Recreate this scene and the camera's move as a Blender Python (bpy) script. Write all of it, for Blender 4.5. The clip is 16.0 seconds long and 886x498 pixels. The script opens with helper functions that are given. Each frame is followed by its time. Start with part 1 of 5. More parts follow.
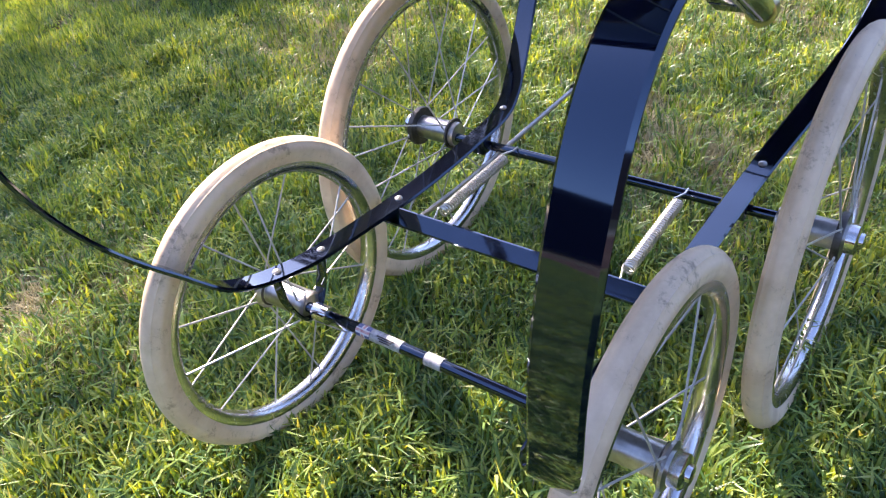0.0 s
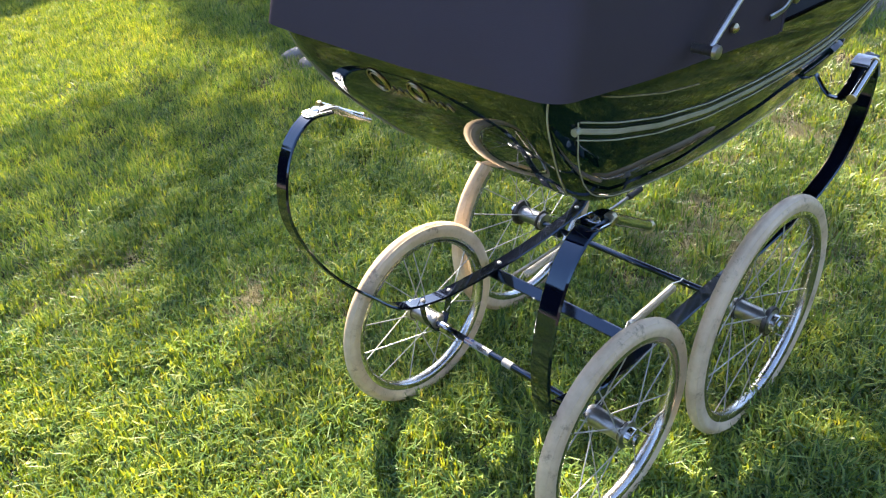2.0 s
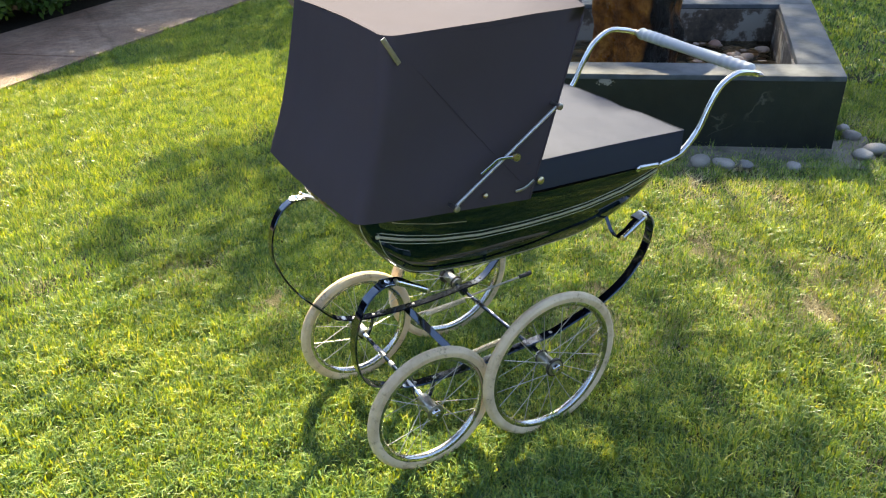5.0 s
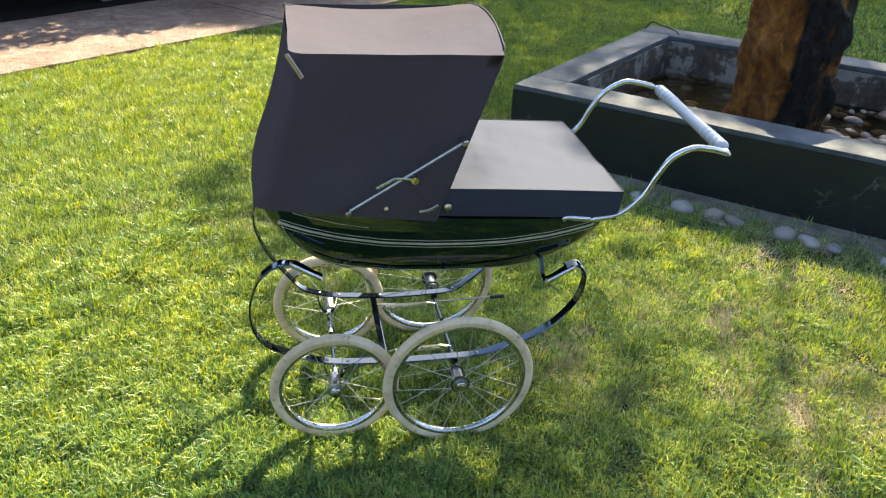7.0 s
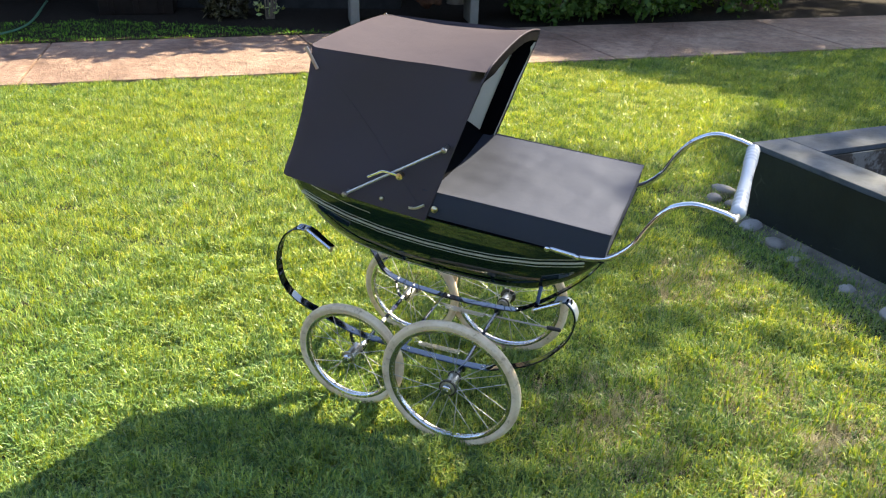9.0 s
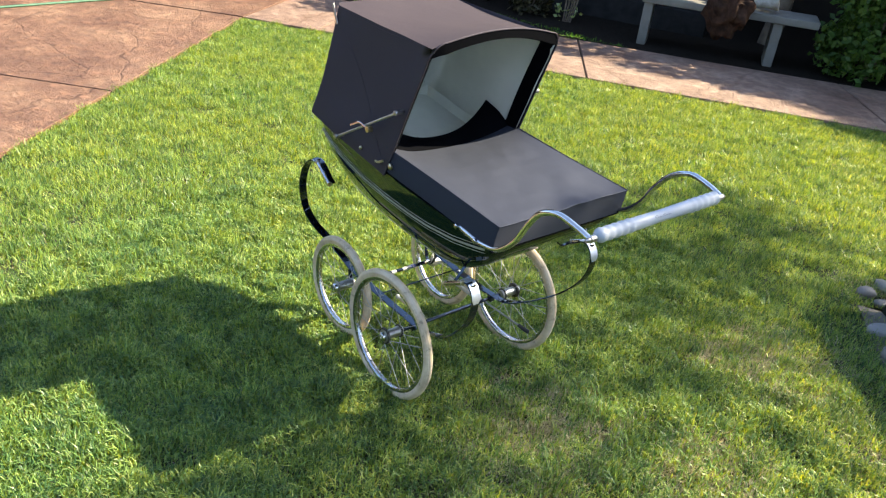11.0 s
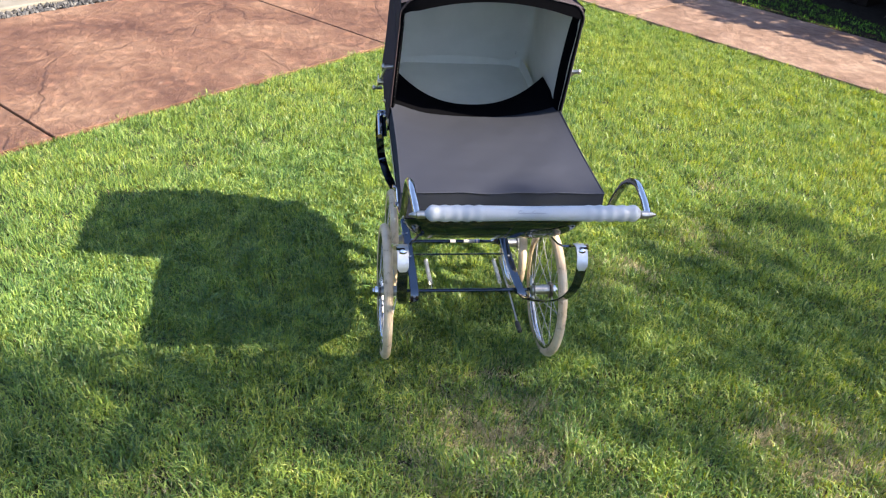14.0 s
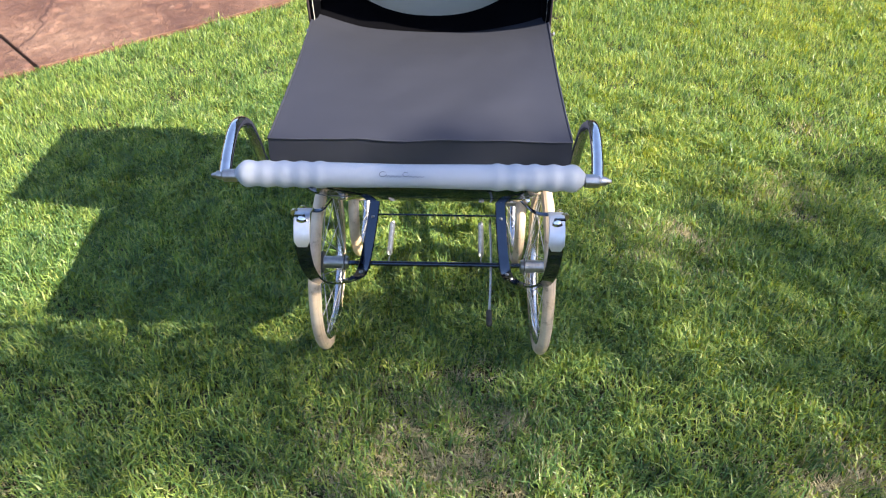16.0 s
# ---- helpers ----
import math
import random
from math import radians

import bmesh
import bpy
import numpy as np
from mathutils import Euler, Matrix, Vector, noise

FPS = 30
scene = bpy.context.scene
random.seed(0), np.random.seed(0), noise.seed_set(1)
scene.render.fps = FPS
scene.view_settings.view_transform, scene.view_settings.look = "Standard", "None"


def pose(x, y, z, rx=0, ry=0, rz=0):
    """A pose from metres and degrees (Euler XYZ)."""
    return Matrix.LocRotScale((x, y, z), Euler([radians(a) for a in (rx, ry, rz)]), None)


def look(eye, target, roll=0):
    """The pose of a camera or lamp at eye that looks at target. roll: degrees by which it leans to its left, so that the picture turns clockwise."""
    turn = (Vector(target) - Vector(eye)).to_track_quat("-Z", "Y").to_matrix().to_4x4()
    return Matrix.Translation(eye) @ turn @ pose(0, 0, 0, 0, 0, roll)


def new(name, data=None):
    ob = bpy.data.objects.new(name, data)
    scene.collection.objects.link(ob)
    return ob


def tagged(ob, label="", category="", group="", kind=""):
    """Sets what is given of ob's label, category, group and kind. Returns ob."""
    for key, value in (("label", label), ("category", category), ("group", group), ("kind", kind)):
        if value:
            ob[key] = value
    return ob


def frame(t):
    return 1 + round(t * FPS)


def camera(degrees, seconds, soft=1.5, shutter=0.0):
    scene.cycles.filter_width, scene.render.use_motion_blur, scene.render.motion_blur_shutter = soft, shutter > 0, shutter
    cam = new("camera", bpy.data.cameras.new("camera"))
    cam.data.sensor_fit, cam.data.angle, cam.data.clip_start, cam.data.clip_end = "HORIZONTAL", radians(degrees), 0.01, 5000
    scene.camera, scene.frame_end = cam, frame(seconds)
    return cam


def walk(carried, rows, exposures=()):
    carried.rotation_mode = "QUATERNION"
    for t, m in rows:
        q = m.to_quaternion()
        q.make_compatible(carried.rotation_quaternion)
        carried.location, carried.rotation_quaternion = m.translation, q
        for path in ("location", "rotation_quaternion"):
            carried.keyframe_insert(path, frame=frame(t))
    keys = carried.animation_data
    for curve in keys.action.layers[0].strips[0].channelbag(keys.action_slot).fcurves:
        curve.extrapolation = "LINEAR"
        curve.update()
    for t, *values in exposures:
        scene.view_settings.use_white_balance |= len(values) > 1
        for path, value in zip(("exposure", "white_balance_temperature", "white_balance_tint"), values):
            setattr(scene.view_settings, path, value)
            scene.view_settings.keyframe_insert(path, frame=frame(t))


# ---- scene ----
cam = camera(58.7, 16.0, 1.2)
PATH = [
    (0, (-0.848, -0.396, 0.782), (0.384, 0.644, -0.402), -7.7),
    (0.5, (-0.895, -0.48, 0.894), (0.29, 0.632, -0.273), -8.3),
    (1, (-0.966, -0.541, 0.998), (0.184, 0.628, -0.146), -7.9),
    (1.5, (-1.067, -0.613, 1.077), (0.049, 0.606, -0.049), -7.4),
    (2, (-1.175, -0.748, 1.176), (-0.093, 0.52, 0.071), -6.5),
    (2.5, (-1.25, -0.844, 1.251), (-0.182, 0.46, 0.175), -5.3),
    (3, (-1.241, -0.983, 1.328), (-0.201, 0.362, 0.274), -4.9),
    (3.5, (-1.218, -1.193, 1.397), (-0.22, 0.198, 0.364), -5.0),
    (4, (-1.24, -1.398, 1.47), (-0.261, 0.03, 0.467), -4.4),
    (4.2, (-1.248, -1.454, 1.506), (-0.286, -0.011, 0.509), -4.1),
    (6.3, (-0.895, -2.048, 1.783), (-0.261, -0.431, 0.791), 2.0),
    (6.5, (-0.797, -2.076, 1.782), (-0.234, -0.436, 0.787), 2.3),
    (7, (-0.49, -2.131, 1.784), (-0.129, -0.437, 0.784), 2.6),
    (7.5, (-0.209, -2.195, 1.804), (-0.082, -0.464, 0.809), 2.3),
    (8, (0.169, -2.307, 1.804), (0.032, -0.566, 0.829), 1.5),
    (8.5, (0.388, -2.287, 1.78), (0.003, -0.572, 0.826), 1.2),
    (8.7, (0.497, -2.243, 1.774), (0.008, -0.55, 0.828), 1.1),
    (10.8, (1.663, -1.768, 1.793), (0.414, -0.526, 0.846), 6.3),
    (11, (1.754, -1.678, 1.796), (0.449, -0.498, 0.844), 6.7),
    (11.5, (1.903, -1.529, 1.823), (0.473, -0.504, 0.872), 7.7),
    (12, (2.115, -1.352, 1.85), (0.574, -0.502, 0.901), 7.9),
    (12.5, (2.253, -1.166, 1.845), (0.63, -0.494, 0.89), 7.7),
    (13, (2.275, -0.94, 1.821), (0.607, -0.425, 0.845), 7.1),
    (13.5, (2.255, -0.69, 1.822), (0.57, -0.314, 0.813), 5.9),
    (14, (2.237, -0.438, 1.801), (0.557, -0.172, 0.749), 4.5),
    (14.5, (2.22, -0.212, 1.779), (0.557, -0.037, 0.681), 3.0),
    (15, (2.11, -0.111, 1.72), (0.469, -0.01, 0.581), 1.8),
    (15.5, (1.885, -0.004, 1.648), (0.267, 0.033, 0.474), 0.9),
    (16, (1.675, 0.071, 1.527), (0.07, 0.039, 0.334), 0.3),
]
exposures = ((0.0, 2.30, 6050, 31), (1.0, 2.30, 6100, 28), (2.0, 2.2, 6400, 17), (4.0, 2.2, 7020, 12), (6.5, 2.2, 6880, 9), (8.5, 2.25, 6780, 12), (11.0, 2.1, 6600, 11), (14.0, 1.95, 6350, 18), (16.0, 1.95, 6220, 20))
walk(cam, [(t, look(eye, target, roll)) for t, eye, target, roll in PATH], exposures)

# ---- world, sun, sky ----
SUN_WAY = Vector((0.545, 1.03, 1.0)).normalized()
world = bpy.data.worlds.new("sky")
scene.world = world
world.use_nodes = True
wn = world.node_tree
sky = wn.nodes.new("ShaderNodeTexSky")
sky.sky_type = "NISHITA"
sky.sun_disc = False
sky.sun_elevation = math.asin(SUN_WAY.z)
sky.sun_rotation = math.atan2(SUN_WAY.x, SUN_WAY.y)
wn.links.new(sky.outputs["Color"], wn.nodes["Background"].inputs["Color"])
wn.nodes["Background"].inputs["Strength"].default_value = 0.110
sun = bpy.data.lights.new("sun", "SUN")
sun.energy = 4.9
sun.angle = radians(0.55)
sun.color = (1.0, 0.88, 0.63)
sun_ob = new("sun", sun)
sun_ob.matrix_world = look(SUN_WAY * 30, (0, 0, 0))


# ---- materials ----
def material(name, base, rough=0.5, metal=0.0, spec=0.5, coat=0.0, coat_rough=0.03):
    m = bpy.data.materials.new(name)
    m.use_nodes = True
    b = m.node_tree.nodes["Principled BSDF"]
    b.inputs["Base Color"].default_value = (*base, 1)
    b.inputs["Roughness"].default_value = rough
    b.inputs["Metallic"].default_value = metal
    b.inputs["Specular IOR Level"].default_value = spec
    b.inputs["Coat Weight"].default_value = coat
    b.inputs["Coat Roughness"].default_value = coat_rough
    return m


def node(m, kind, **inputs):
    n = m.node_tree.nodes.new(kind)
    for key, value in inputs.items():
        n.inputs[key.replace("_", " ")].default_value = value
    return n


def link(m, a, b):
    m.node_tree.links.new(a, b)


def place_coords(m, scale=(1, 1, 1)):
    c = node(m, "ShaderNodeTexCoord")
    s = node(m, "ShaderNodeMapping", Scale=scale)
    link(m, c.outputs["Object"], s.inputs["Vector"])
    return s.outputs["Vector"]


def ramp(m, source, stops):
    r = node(m, "ShaderNodeValToRGB")
    e = r.color_ramp.elements
    while len(e) < len(stops):
        e.new(0.5)
    for el, (at, col) in zip(e, stops):
        el.position, el.color = at, (*col, 1)
    link(m, source, r.inputs["Fac"])
    return r.outputs["Color"]


def noisy(m, scale, detail=4.0, rough=0.6, vector=None):
    n = node(m, "ShaderNodeTexNoise", Scale=scale, Detail=detail, Roughness=rough)
    link(m, vector if vector is not None else place_coords(m), n.inputs["Vector"])
    return n.outputs["Fac"]


def mixed(m, fac, a, b, mode="MIX"):
    n = m.node_tree.nodes.new("ShaderNodeMix")
    n.data_type, n.blend_type = "RGBA", mode
    for sock, v in ((n.inputs[0], fac), (n.inputs[6], a), (n.inputs[7], b)):
        if isinstance(v, (int, float)):
            sock.default_value = v
        elif isinstance(v, tuple):
            sock.default_value = (*v, 1)
        else:
            link(m, v, sock)
    return n.outputs[2]


def bump(m, height, strength, distance):
    n = node(m, "ShaderNodeBump", Strength=strength, Distance=distance)
    link(m, height, n.inputs["Height"])
    link(m, n.outputs["Normal"], m.node_tree.nodes["Principled BSDF"].inputs["Normal"])
    return n


def colour(m, socket):
    link(m, socket, m.node_tree.nodes["Principled BSDF"].inputs["Base Color"])


def roughness(m, fac, lo, hi):
    r = node(m, "ShaderNodeMapRange", To_Min=lo, To_Max=hi)
    link(m, fac, r.inputs["Value"])
    link(m, r.outputs["Result"], m.node_tree.nodes["Principled BSDF"].inputs["Roughness"])


def simple(name, dark, light, scale, rough=(0.4, 0.6), relief=0.0, relief_scale=40.0, **kw):
    """A material with a mottled colour and a fine relief."""
    m = material(name, light, **kw)
    f = noisy(m, scale)
    colour(m, ramp(m, f, ((0.3, dark), (0.7, light))))
    roughness(m, noisy(m, scale * 3), *rough)
    if relief:
        bump(m, noisy(m, relief_scale), 0.6, relief)
    return m


BODY_PAINT = simple("coach paint", (0.0012, 0.0070, 0.0055), (0.0018, 0.0100, 0.0078), 3.0, rough=(0.02, 0.05), spec=0.72)
SPRING_PAINT = simple("spring enamel", (0.0012, 0.0018, 0.0055), (0.0020, 0.0030, 0.0090), 8.0, rough=(0.03, 0.08), spec=1.0)
SPRING_PAINT.node_tree.nodes["Principled BSDF"].inputs["Specular Tint"].default_value = (0.55, 0.74, 1.0, 1)
CHROME = simple("chrome", (0.50, 0.50, 0.51), (0.66, 0.66, 0.66), 30.0, rough=(0.06, 0.18), metal=1.0)
RIM = simple("satin rim plating", (0.46, 0.46, 0.46), (0.62, 0.62, 0.61), 25.0, rough=(0.16, 0.34), metal=1.0)
STEEL = simple("dull plated steel", (0.30, 0.29, 0.27), (0.48, 0.47, 0.45), 60.0, rough=(0.25, 0.45), metal=1.0)
PLATE = simple("pale satin plate", (0.50, 0.53, 0.58), (0.62, 0.65, 0.70), 40.0, rough=(0.34, 0.48), metal=0.7)
DARK_STEEL = simple("tarnished steel", (0.05, 0.045, 0.04), (0.14, 0.13, 0.12), 60.0, rough=(0.4, 0.6), metal=0.8)
BRASS = simple("worn brass", (0.40, 0.34, 0.20), (0.62, 0.54, 0.36), 60.0, rough=(0.2, 0.4), metal=1.0)
PINSTRIPE = simple("pinstripe", (0.26, 0.26, 0.17), (0.42, 0.41, 0.29), 20.0, rough=(0.15, 0.3))
BLACK_RUBBER = simple("black rubber", (0.012, 0.012, 0.013), (0.025, 0.025, 0.026), 40.0, rough=(0.5, 0.7))
GRIP = simple("white grip", (0.335, 0.36, 0.395), (0.405, 0.43, 0.46), 9.0, rough=(0.25, 0.42), relief=0.0006, relief_scale=70.0)
SEAM_GREY = simple("grey seam", (0.30, 0.31, 0.29), (0.40, 0.41, 0.38), 20.0, rough=(0.7, 0.85))
LINING = simple("hood lining", (0.56, 0.57, 0.51), (0.68, 0.68, 0.61), 4.0, rough=(0.6, 0.8), relief=0.002, relief_scale=9.0)

TYRE = material("cream rubber", (0.62, 0.55, 0.44), 0.6)
_v = place_coords(TYRE)
_c = ramp(TYRE, noisy(TYRE, 5.0, 3.0, 0.6, _v), ((0.35, (0.69, 0.52, 0.335)), (0.7, (0.80, 0.65, 0.455))))
_d = ramp(TYRE, noisy(TYRE, 38.0, 7.0, 0.78, _v), ((0.33, (0.34, 0.31, 0.29)), (0.44, (0.95, 0.94, 0.93)), (0.60, (1, 1, 1))))
_e = ramp(TYRE, noisy(TYRE, 9.0, 5.0, 0.7, _v), ((0.38, (0.74, 0.70, 0.66)), (0.56, (1, 1, 1))))
colour(TYRE, mixed(TYRE, 0.8, mixed(TYRE, 0.7, _c, _e, "MULTIPLY"), _d, "MULTIPLY"))
bump(TYRE, noisy(TYRE, 160.0), 0.5, 0.0006)


def cloth(name, dark, light, rough, spec=0.5, sheen=0.0, lustre=0.0):
    m = material(name, dark, rough, spec=spec)
    v = place_coords(m)
    colour(m, ramp(m, noisy(m, 3.0, 5.0, 0.6, v), ((0.3, dark), (0.75, light))))
    weave = noisy(m, 900.0, 2.0, 0.5, v)
    big = noisy(m, 7.0, 3.0, 0.5, v)
    add = node(m, "ShaderNodeMath")
    add.operation = "MULTIPLY_ADD"
    link(m, weave, add.inputs[0])
    add.inputs[1].default_value = 0.05
    link(m, big, add.inputs[2])
    bump(m, add.outputs[0], 0.45, 0.012)
    roughness(m, noisy(m, 12.0, 4.0, 0.6, v), rough - 0.05, rough + 0.06)
    b = m.node_tree.nodes["Principled BSDF"]
    b.inputs["Specular Tint"].default_value = (0.52, 0.70, 1.0, 1)
    b.inputs["Sheen Weight"].default_value = sheen
    b.inputs["Sheen Roughness"].default_value = 0.45
    b.inputs["Sheen Tint"].default_value = (0.64, 0.75, 1.0, 1)
    if lustre:
        g = node(m, "ShaderNodeBsdfGlossy", Color=(0.72, 0.79, 1.0, 1), Roughness=0.74)
        link(m, b.inputs["Normal"].links[0].from_socket, g.inputs["Normal"])
        s = node(m, "ShaderNodeMixShader", Fac=lustre)
        link(m, b.outputs["BSDF"], s.inputs[1])
        link(m, g.outputs["BSDF"], s.inputs[2])
        link(m, s.outputs["Shader"], m.node_tree.nodes["Material Output"].inputs["Surface"])
    return m


HOOD_CLOTH = cloth("hood cloth", (0.0310, 0.0200, 0.0172), (0.0385, 0.0258, 0.0226), 0.90, 0.0, 0.005, 0.043)
APRON_CLOTH = cloth("apron cloth", (0.0100, 0.0108, 0.0150), (0.0140, 0.0152, 0.0205), 0.90, 0.0, 0.02, 0.050)
BINDING = cloth("black binding", (0.0015, 0.0015, 0.002), (0.003, 0.003, 0.004), 0.85, 0.03)


def leafy(name, stops, patchy=False, translucent=0.35, gloss=0.35, spec=0.20, through_tint=(1.60, 1.45, 0.32)):
    """Blades and leaves: a colour that varies from one to the next, light passing through."""
    m = bpy.data.materials.new(name)
    m.use_nodes = True
    b = m.node_tree.nodes["Principled BSDF"]
    g = node(m, "ShaderNodeNewGeometry")
    c = ramp(m, g.outputs["Random Per Island"], stops)
    if patchy:
        v = place_coords(m)
        tone = ramp(m, noisy(m, 0.9, 4.0, 0.6, v), ((0.35, (0.84, 0.92, 0.95)), (0.65, (1.14, 1.06, 0.92))))
        c = mixed(m, 1.0, c, tone, "MULTIPLY")
        tuft = ramp(m, noisy(m, 9.0, 4.0, 0.65, v), ((0.34, (0.54, 0.64, 0.70)), (0.52, (1.0, 1.0, 1.0)), (0.70, (1.26, 1.20, 1.10))))
        c = mixed(m, 1.0, c, tuft, "MULTIPLY")
    link(m, c, b.inputs["Base Color"])
    b.inputs["Roughness"].default_value = gloss
    b.inputs["Specular IOR Level"].default_value = spec
    t = node(m, "ShaderNodeBsdfTranslucent")
    link(m, mixed(m, 1.0, c, through_tint, "MULTIPLY"), t.inputs["Color"])
    s = node(m, "ShaderNodeMixShader", Fac=translucent)
    link(m, b.outputs["BSDF"], s.inputs[1])
    link(m, t.outputs["BSDF"], s.inputs[2])
    link(m, s.outputs["Shader"], m.node_tree.nodes["Material Output"].inputs["Surface"])
    return m


GRASS = leafy("grass", ((0.0, (0.040, 0.090, 0.030)), (0.28, (0.090, 0.188, 0.066)), (0.68, (0.226, 0.334, 0.090)), (0.90, (0.295, 0.392, 0.118)), (1.0, (0.38, 0.42, 0.18))), patchy=True, translucent=0.36, gloss=0.37, spec=0.34, through_tint=(2.20, 1.66, 0.14))
STRAW = leafy("dry grass", ((0.0, (0.25, 0.22, 0.115)), (0.5, (0.40, 0.355, 0.205)), (1.0, (0.58, 0.53, 0.34))), translucent=0.20, gloss=0.6, spec=0.2, through_tint=(1.1, 1.0, 0.8))
FOLIAGE = leafy("shrub leaves", ((0.0, (0.03, 0.07, 0.015)), (0.6, (0.06, 0.12, 0.025)), (1.0, (0.11, 0.17, 0.04))))
TREE_LEAF = leafy("tree leaves", ((0.0, (0.04, 0.08, 0.02)), (1.0, (0.09, 0.14, 0.04))), translucent=0.04)
# bed soil and low-wall stone below: the bed's shade put into their colour
SHADED_BED = simple("bed soil with shade in its colour", (0.006, 0.005, 0.004), (0.020, 0.015, 0.011), 20.0, spec=0.1, rough=(0.85, 0.95), relief=0.01, relief_scale=60.0)
SHADED_STONE = simple("grey stone with shade in its colour", (0.012, 0.012, 0.012), (0.030, 0.029, 0.028), 6.0, spec=0.1, rough=(0.7, 0.9), relief=0.004, relief_scale=40.0)
MOULDING = simple("cream moulding", (0.26, 0.26, 0.18), (0.38, 0.37, 0.28), 20.0, rough=(0.1, 0.25))
COVER = leafy("ground cover", ((0.0, (0.045, 0.13, 0.014)), (0.7, (0.125, 0.29, 0.028)), (1.0, (0.19, 0.36, 0.05))))
# sunlight on the young tree's low leaves is put into this pale green
SUNLIT_LEAF = leafy("pale leaves with sunlight in their colour", ((0.0, (0.16, 0.22, 0.07)), (0.6, (0.30, 0.36, 0.15)), (1.0, (0.46, 0.50, 0.28))))
DARK_LEAF = leafy("dark brownish leaves", ((0.0, (0.012, 0.012, 0.006)), (0.7, (0.045, 0.040, 0.018)), (1.0, (0.10, 0.085, 0.04))), translucent=0.1)
SIDING = simple("pale painted siding", (0.17, 0.17, 0.145), (0.24, 0.24, 0.21), 3.0, spec=0.1, rough=(0.6, 0.8), relief=0.001, relief_scale=60.0)

SOIL = simple("lawn soil and thatch", (0.016, 0.018, 0.007), (0.055, 0.052, 0.026), 14.0, rough=(0.85, 0.95), relief=0.01, relief_scale=60.0)
STUCCO = simple("tan stucco", (0.26, 0.20, 0.15), (0.36, 0.29, 0.22), 2.0, rough=(0.8, 0.9), relief=0.002, relief_scale=80.0)
JOINT = simple("dark joint filler", (0.018, 0.014, 0.011), (0.045, 0.036, 0.028), 9.0, rough=(0.85, 0.95), relief=0.004, relief_scale=40.0)
SPOKE = simple("plated spoke wire", (0.34, 0.33, 0.31), (0.52, 0.51, 0.48), 60.0, rough=(0.35, 0.5), metal=0.45)
MARK = simple("faded mark", (0.10, 0.11, 0.13), (0.18, 0.19, 0.21), 300.0, rough=(0.3, 0.4))
GILT = simple("tarnished gilt", (0.26, 0.20, 0.12), (0.52, 0.43, 0.28), 90.0, rough=(0.25, 0.45), metal=1.0)
DIRT = simple("bare dirt", (0.075, 0.066, 0.050), (0.21, 0.185, 0.145), 9.0, rough=(0.85, 0.95), relief=0.01, relief_scale=40.0)
BARK = simple("bark", (0.07, 0.05, 0.035), (0.17, 0.13, 0.09), 12.0, rough=(0.8, 0.95), relief=0.01, relief_scale=30.0)
ZINC = simple("bright zinc wire", (0.42, 0.42, 0.41), (0.60, 0.60, 0.59), 60.0, rough=(0.25, 0.4), metal=0.9)
CONCRETE = simple("pale concrete", (0.13, 0.123, 0.105), (0.20, 0.188, 0.162), 5.0, rough=(0.75, 0.9), relief=0.002, relief_scale=60.0)
HOSE_GREEN = simple("green hose", (0.030, 0.095, 0.055), (0.060, 0.170, 0.100), 20.0, rough=(0.35, 0.5))
DARK_WOOD = simple("dark stained wood", (0.007, 0.005, 0.004), (0.018, 0.012, 0.009), 8.0, spec=0.15, rough=(0.6, 0.8), relief=0.002, relief_scale=40.0)
PALE_WOOD = simple("bleached driftwood", (0.22, 0.18, 0.14), (0.42, 0.38, 0.32), 14.0, rough=(0.75, 0.9), relief=0.006, relief_scale=40.0)
ROOT_WOOD = simple("weathered root wood", (0.012, 0.006, 0.004), (0.07, 0.034, 0.02), 14.0, spec=0.15, rough=(0.75, 0.9), relief=0.01, relief_scale=30.0)
# near-black: the deep shade behind the bench is put into this brown
HOUSE_WALL = simple("brown house wall with shade in its colour", (0.010, 0.008, 0.007), (0.022, 0.018, 0.015), 3.0, spec=0.1, rough=(0.8, 0.9), relief=0.002, relief_scale=80.0)

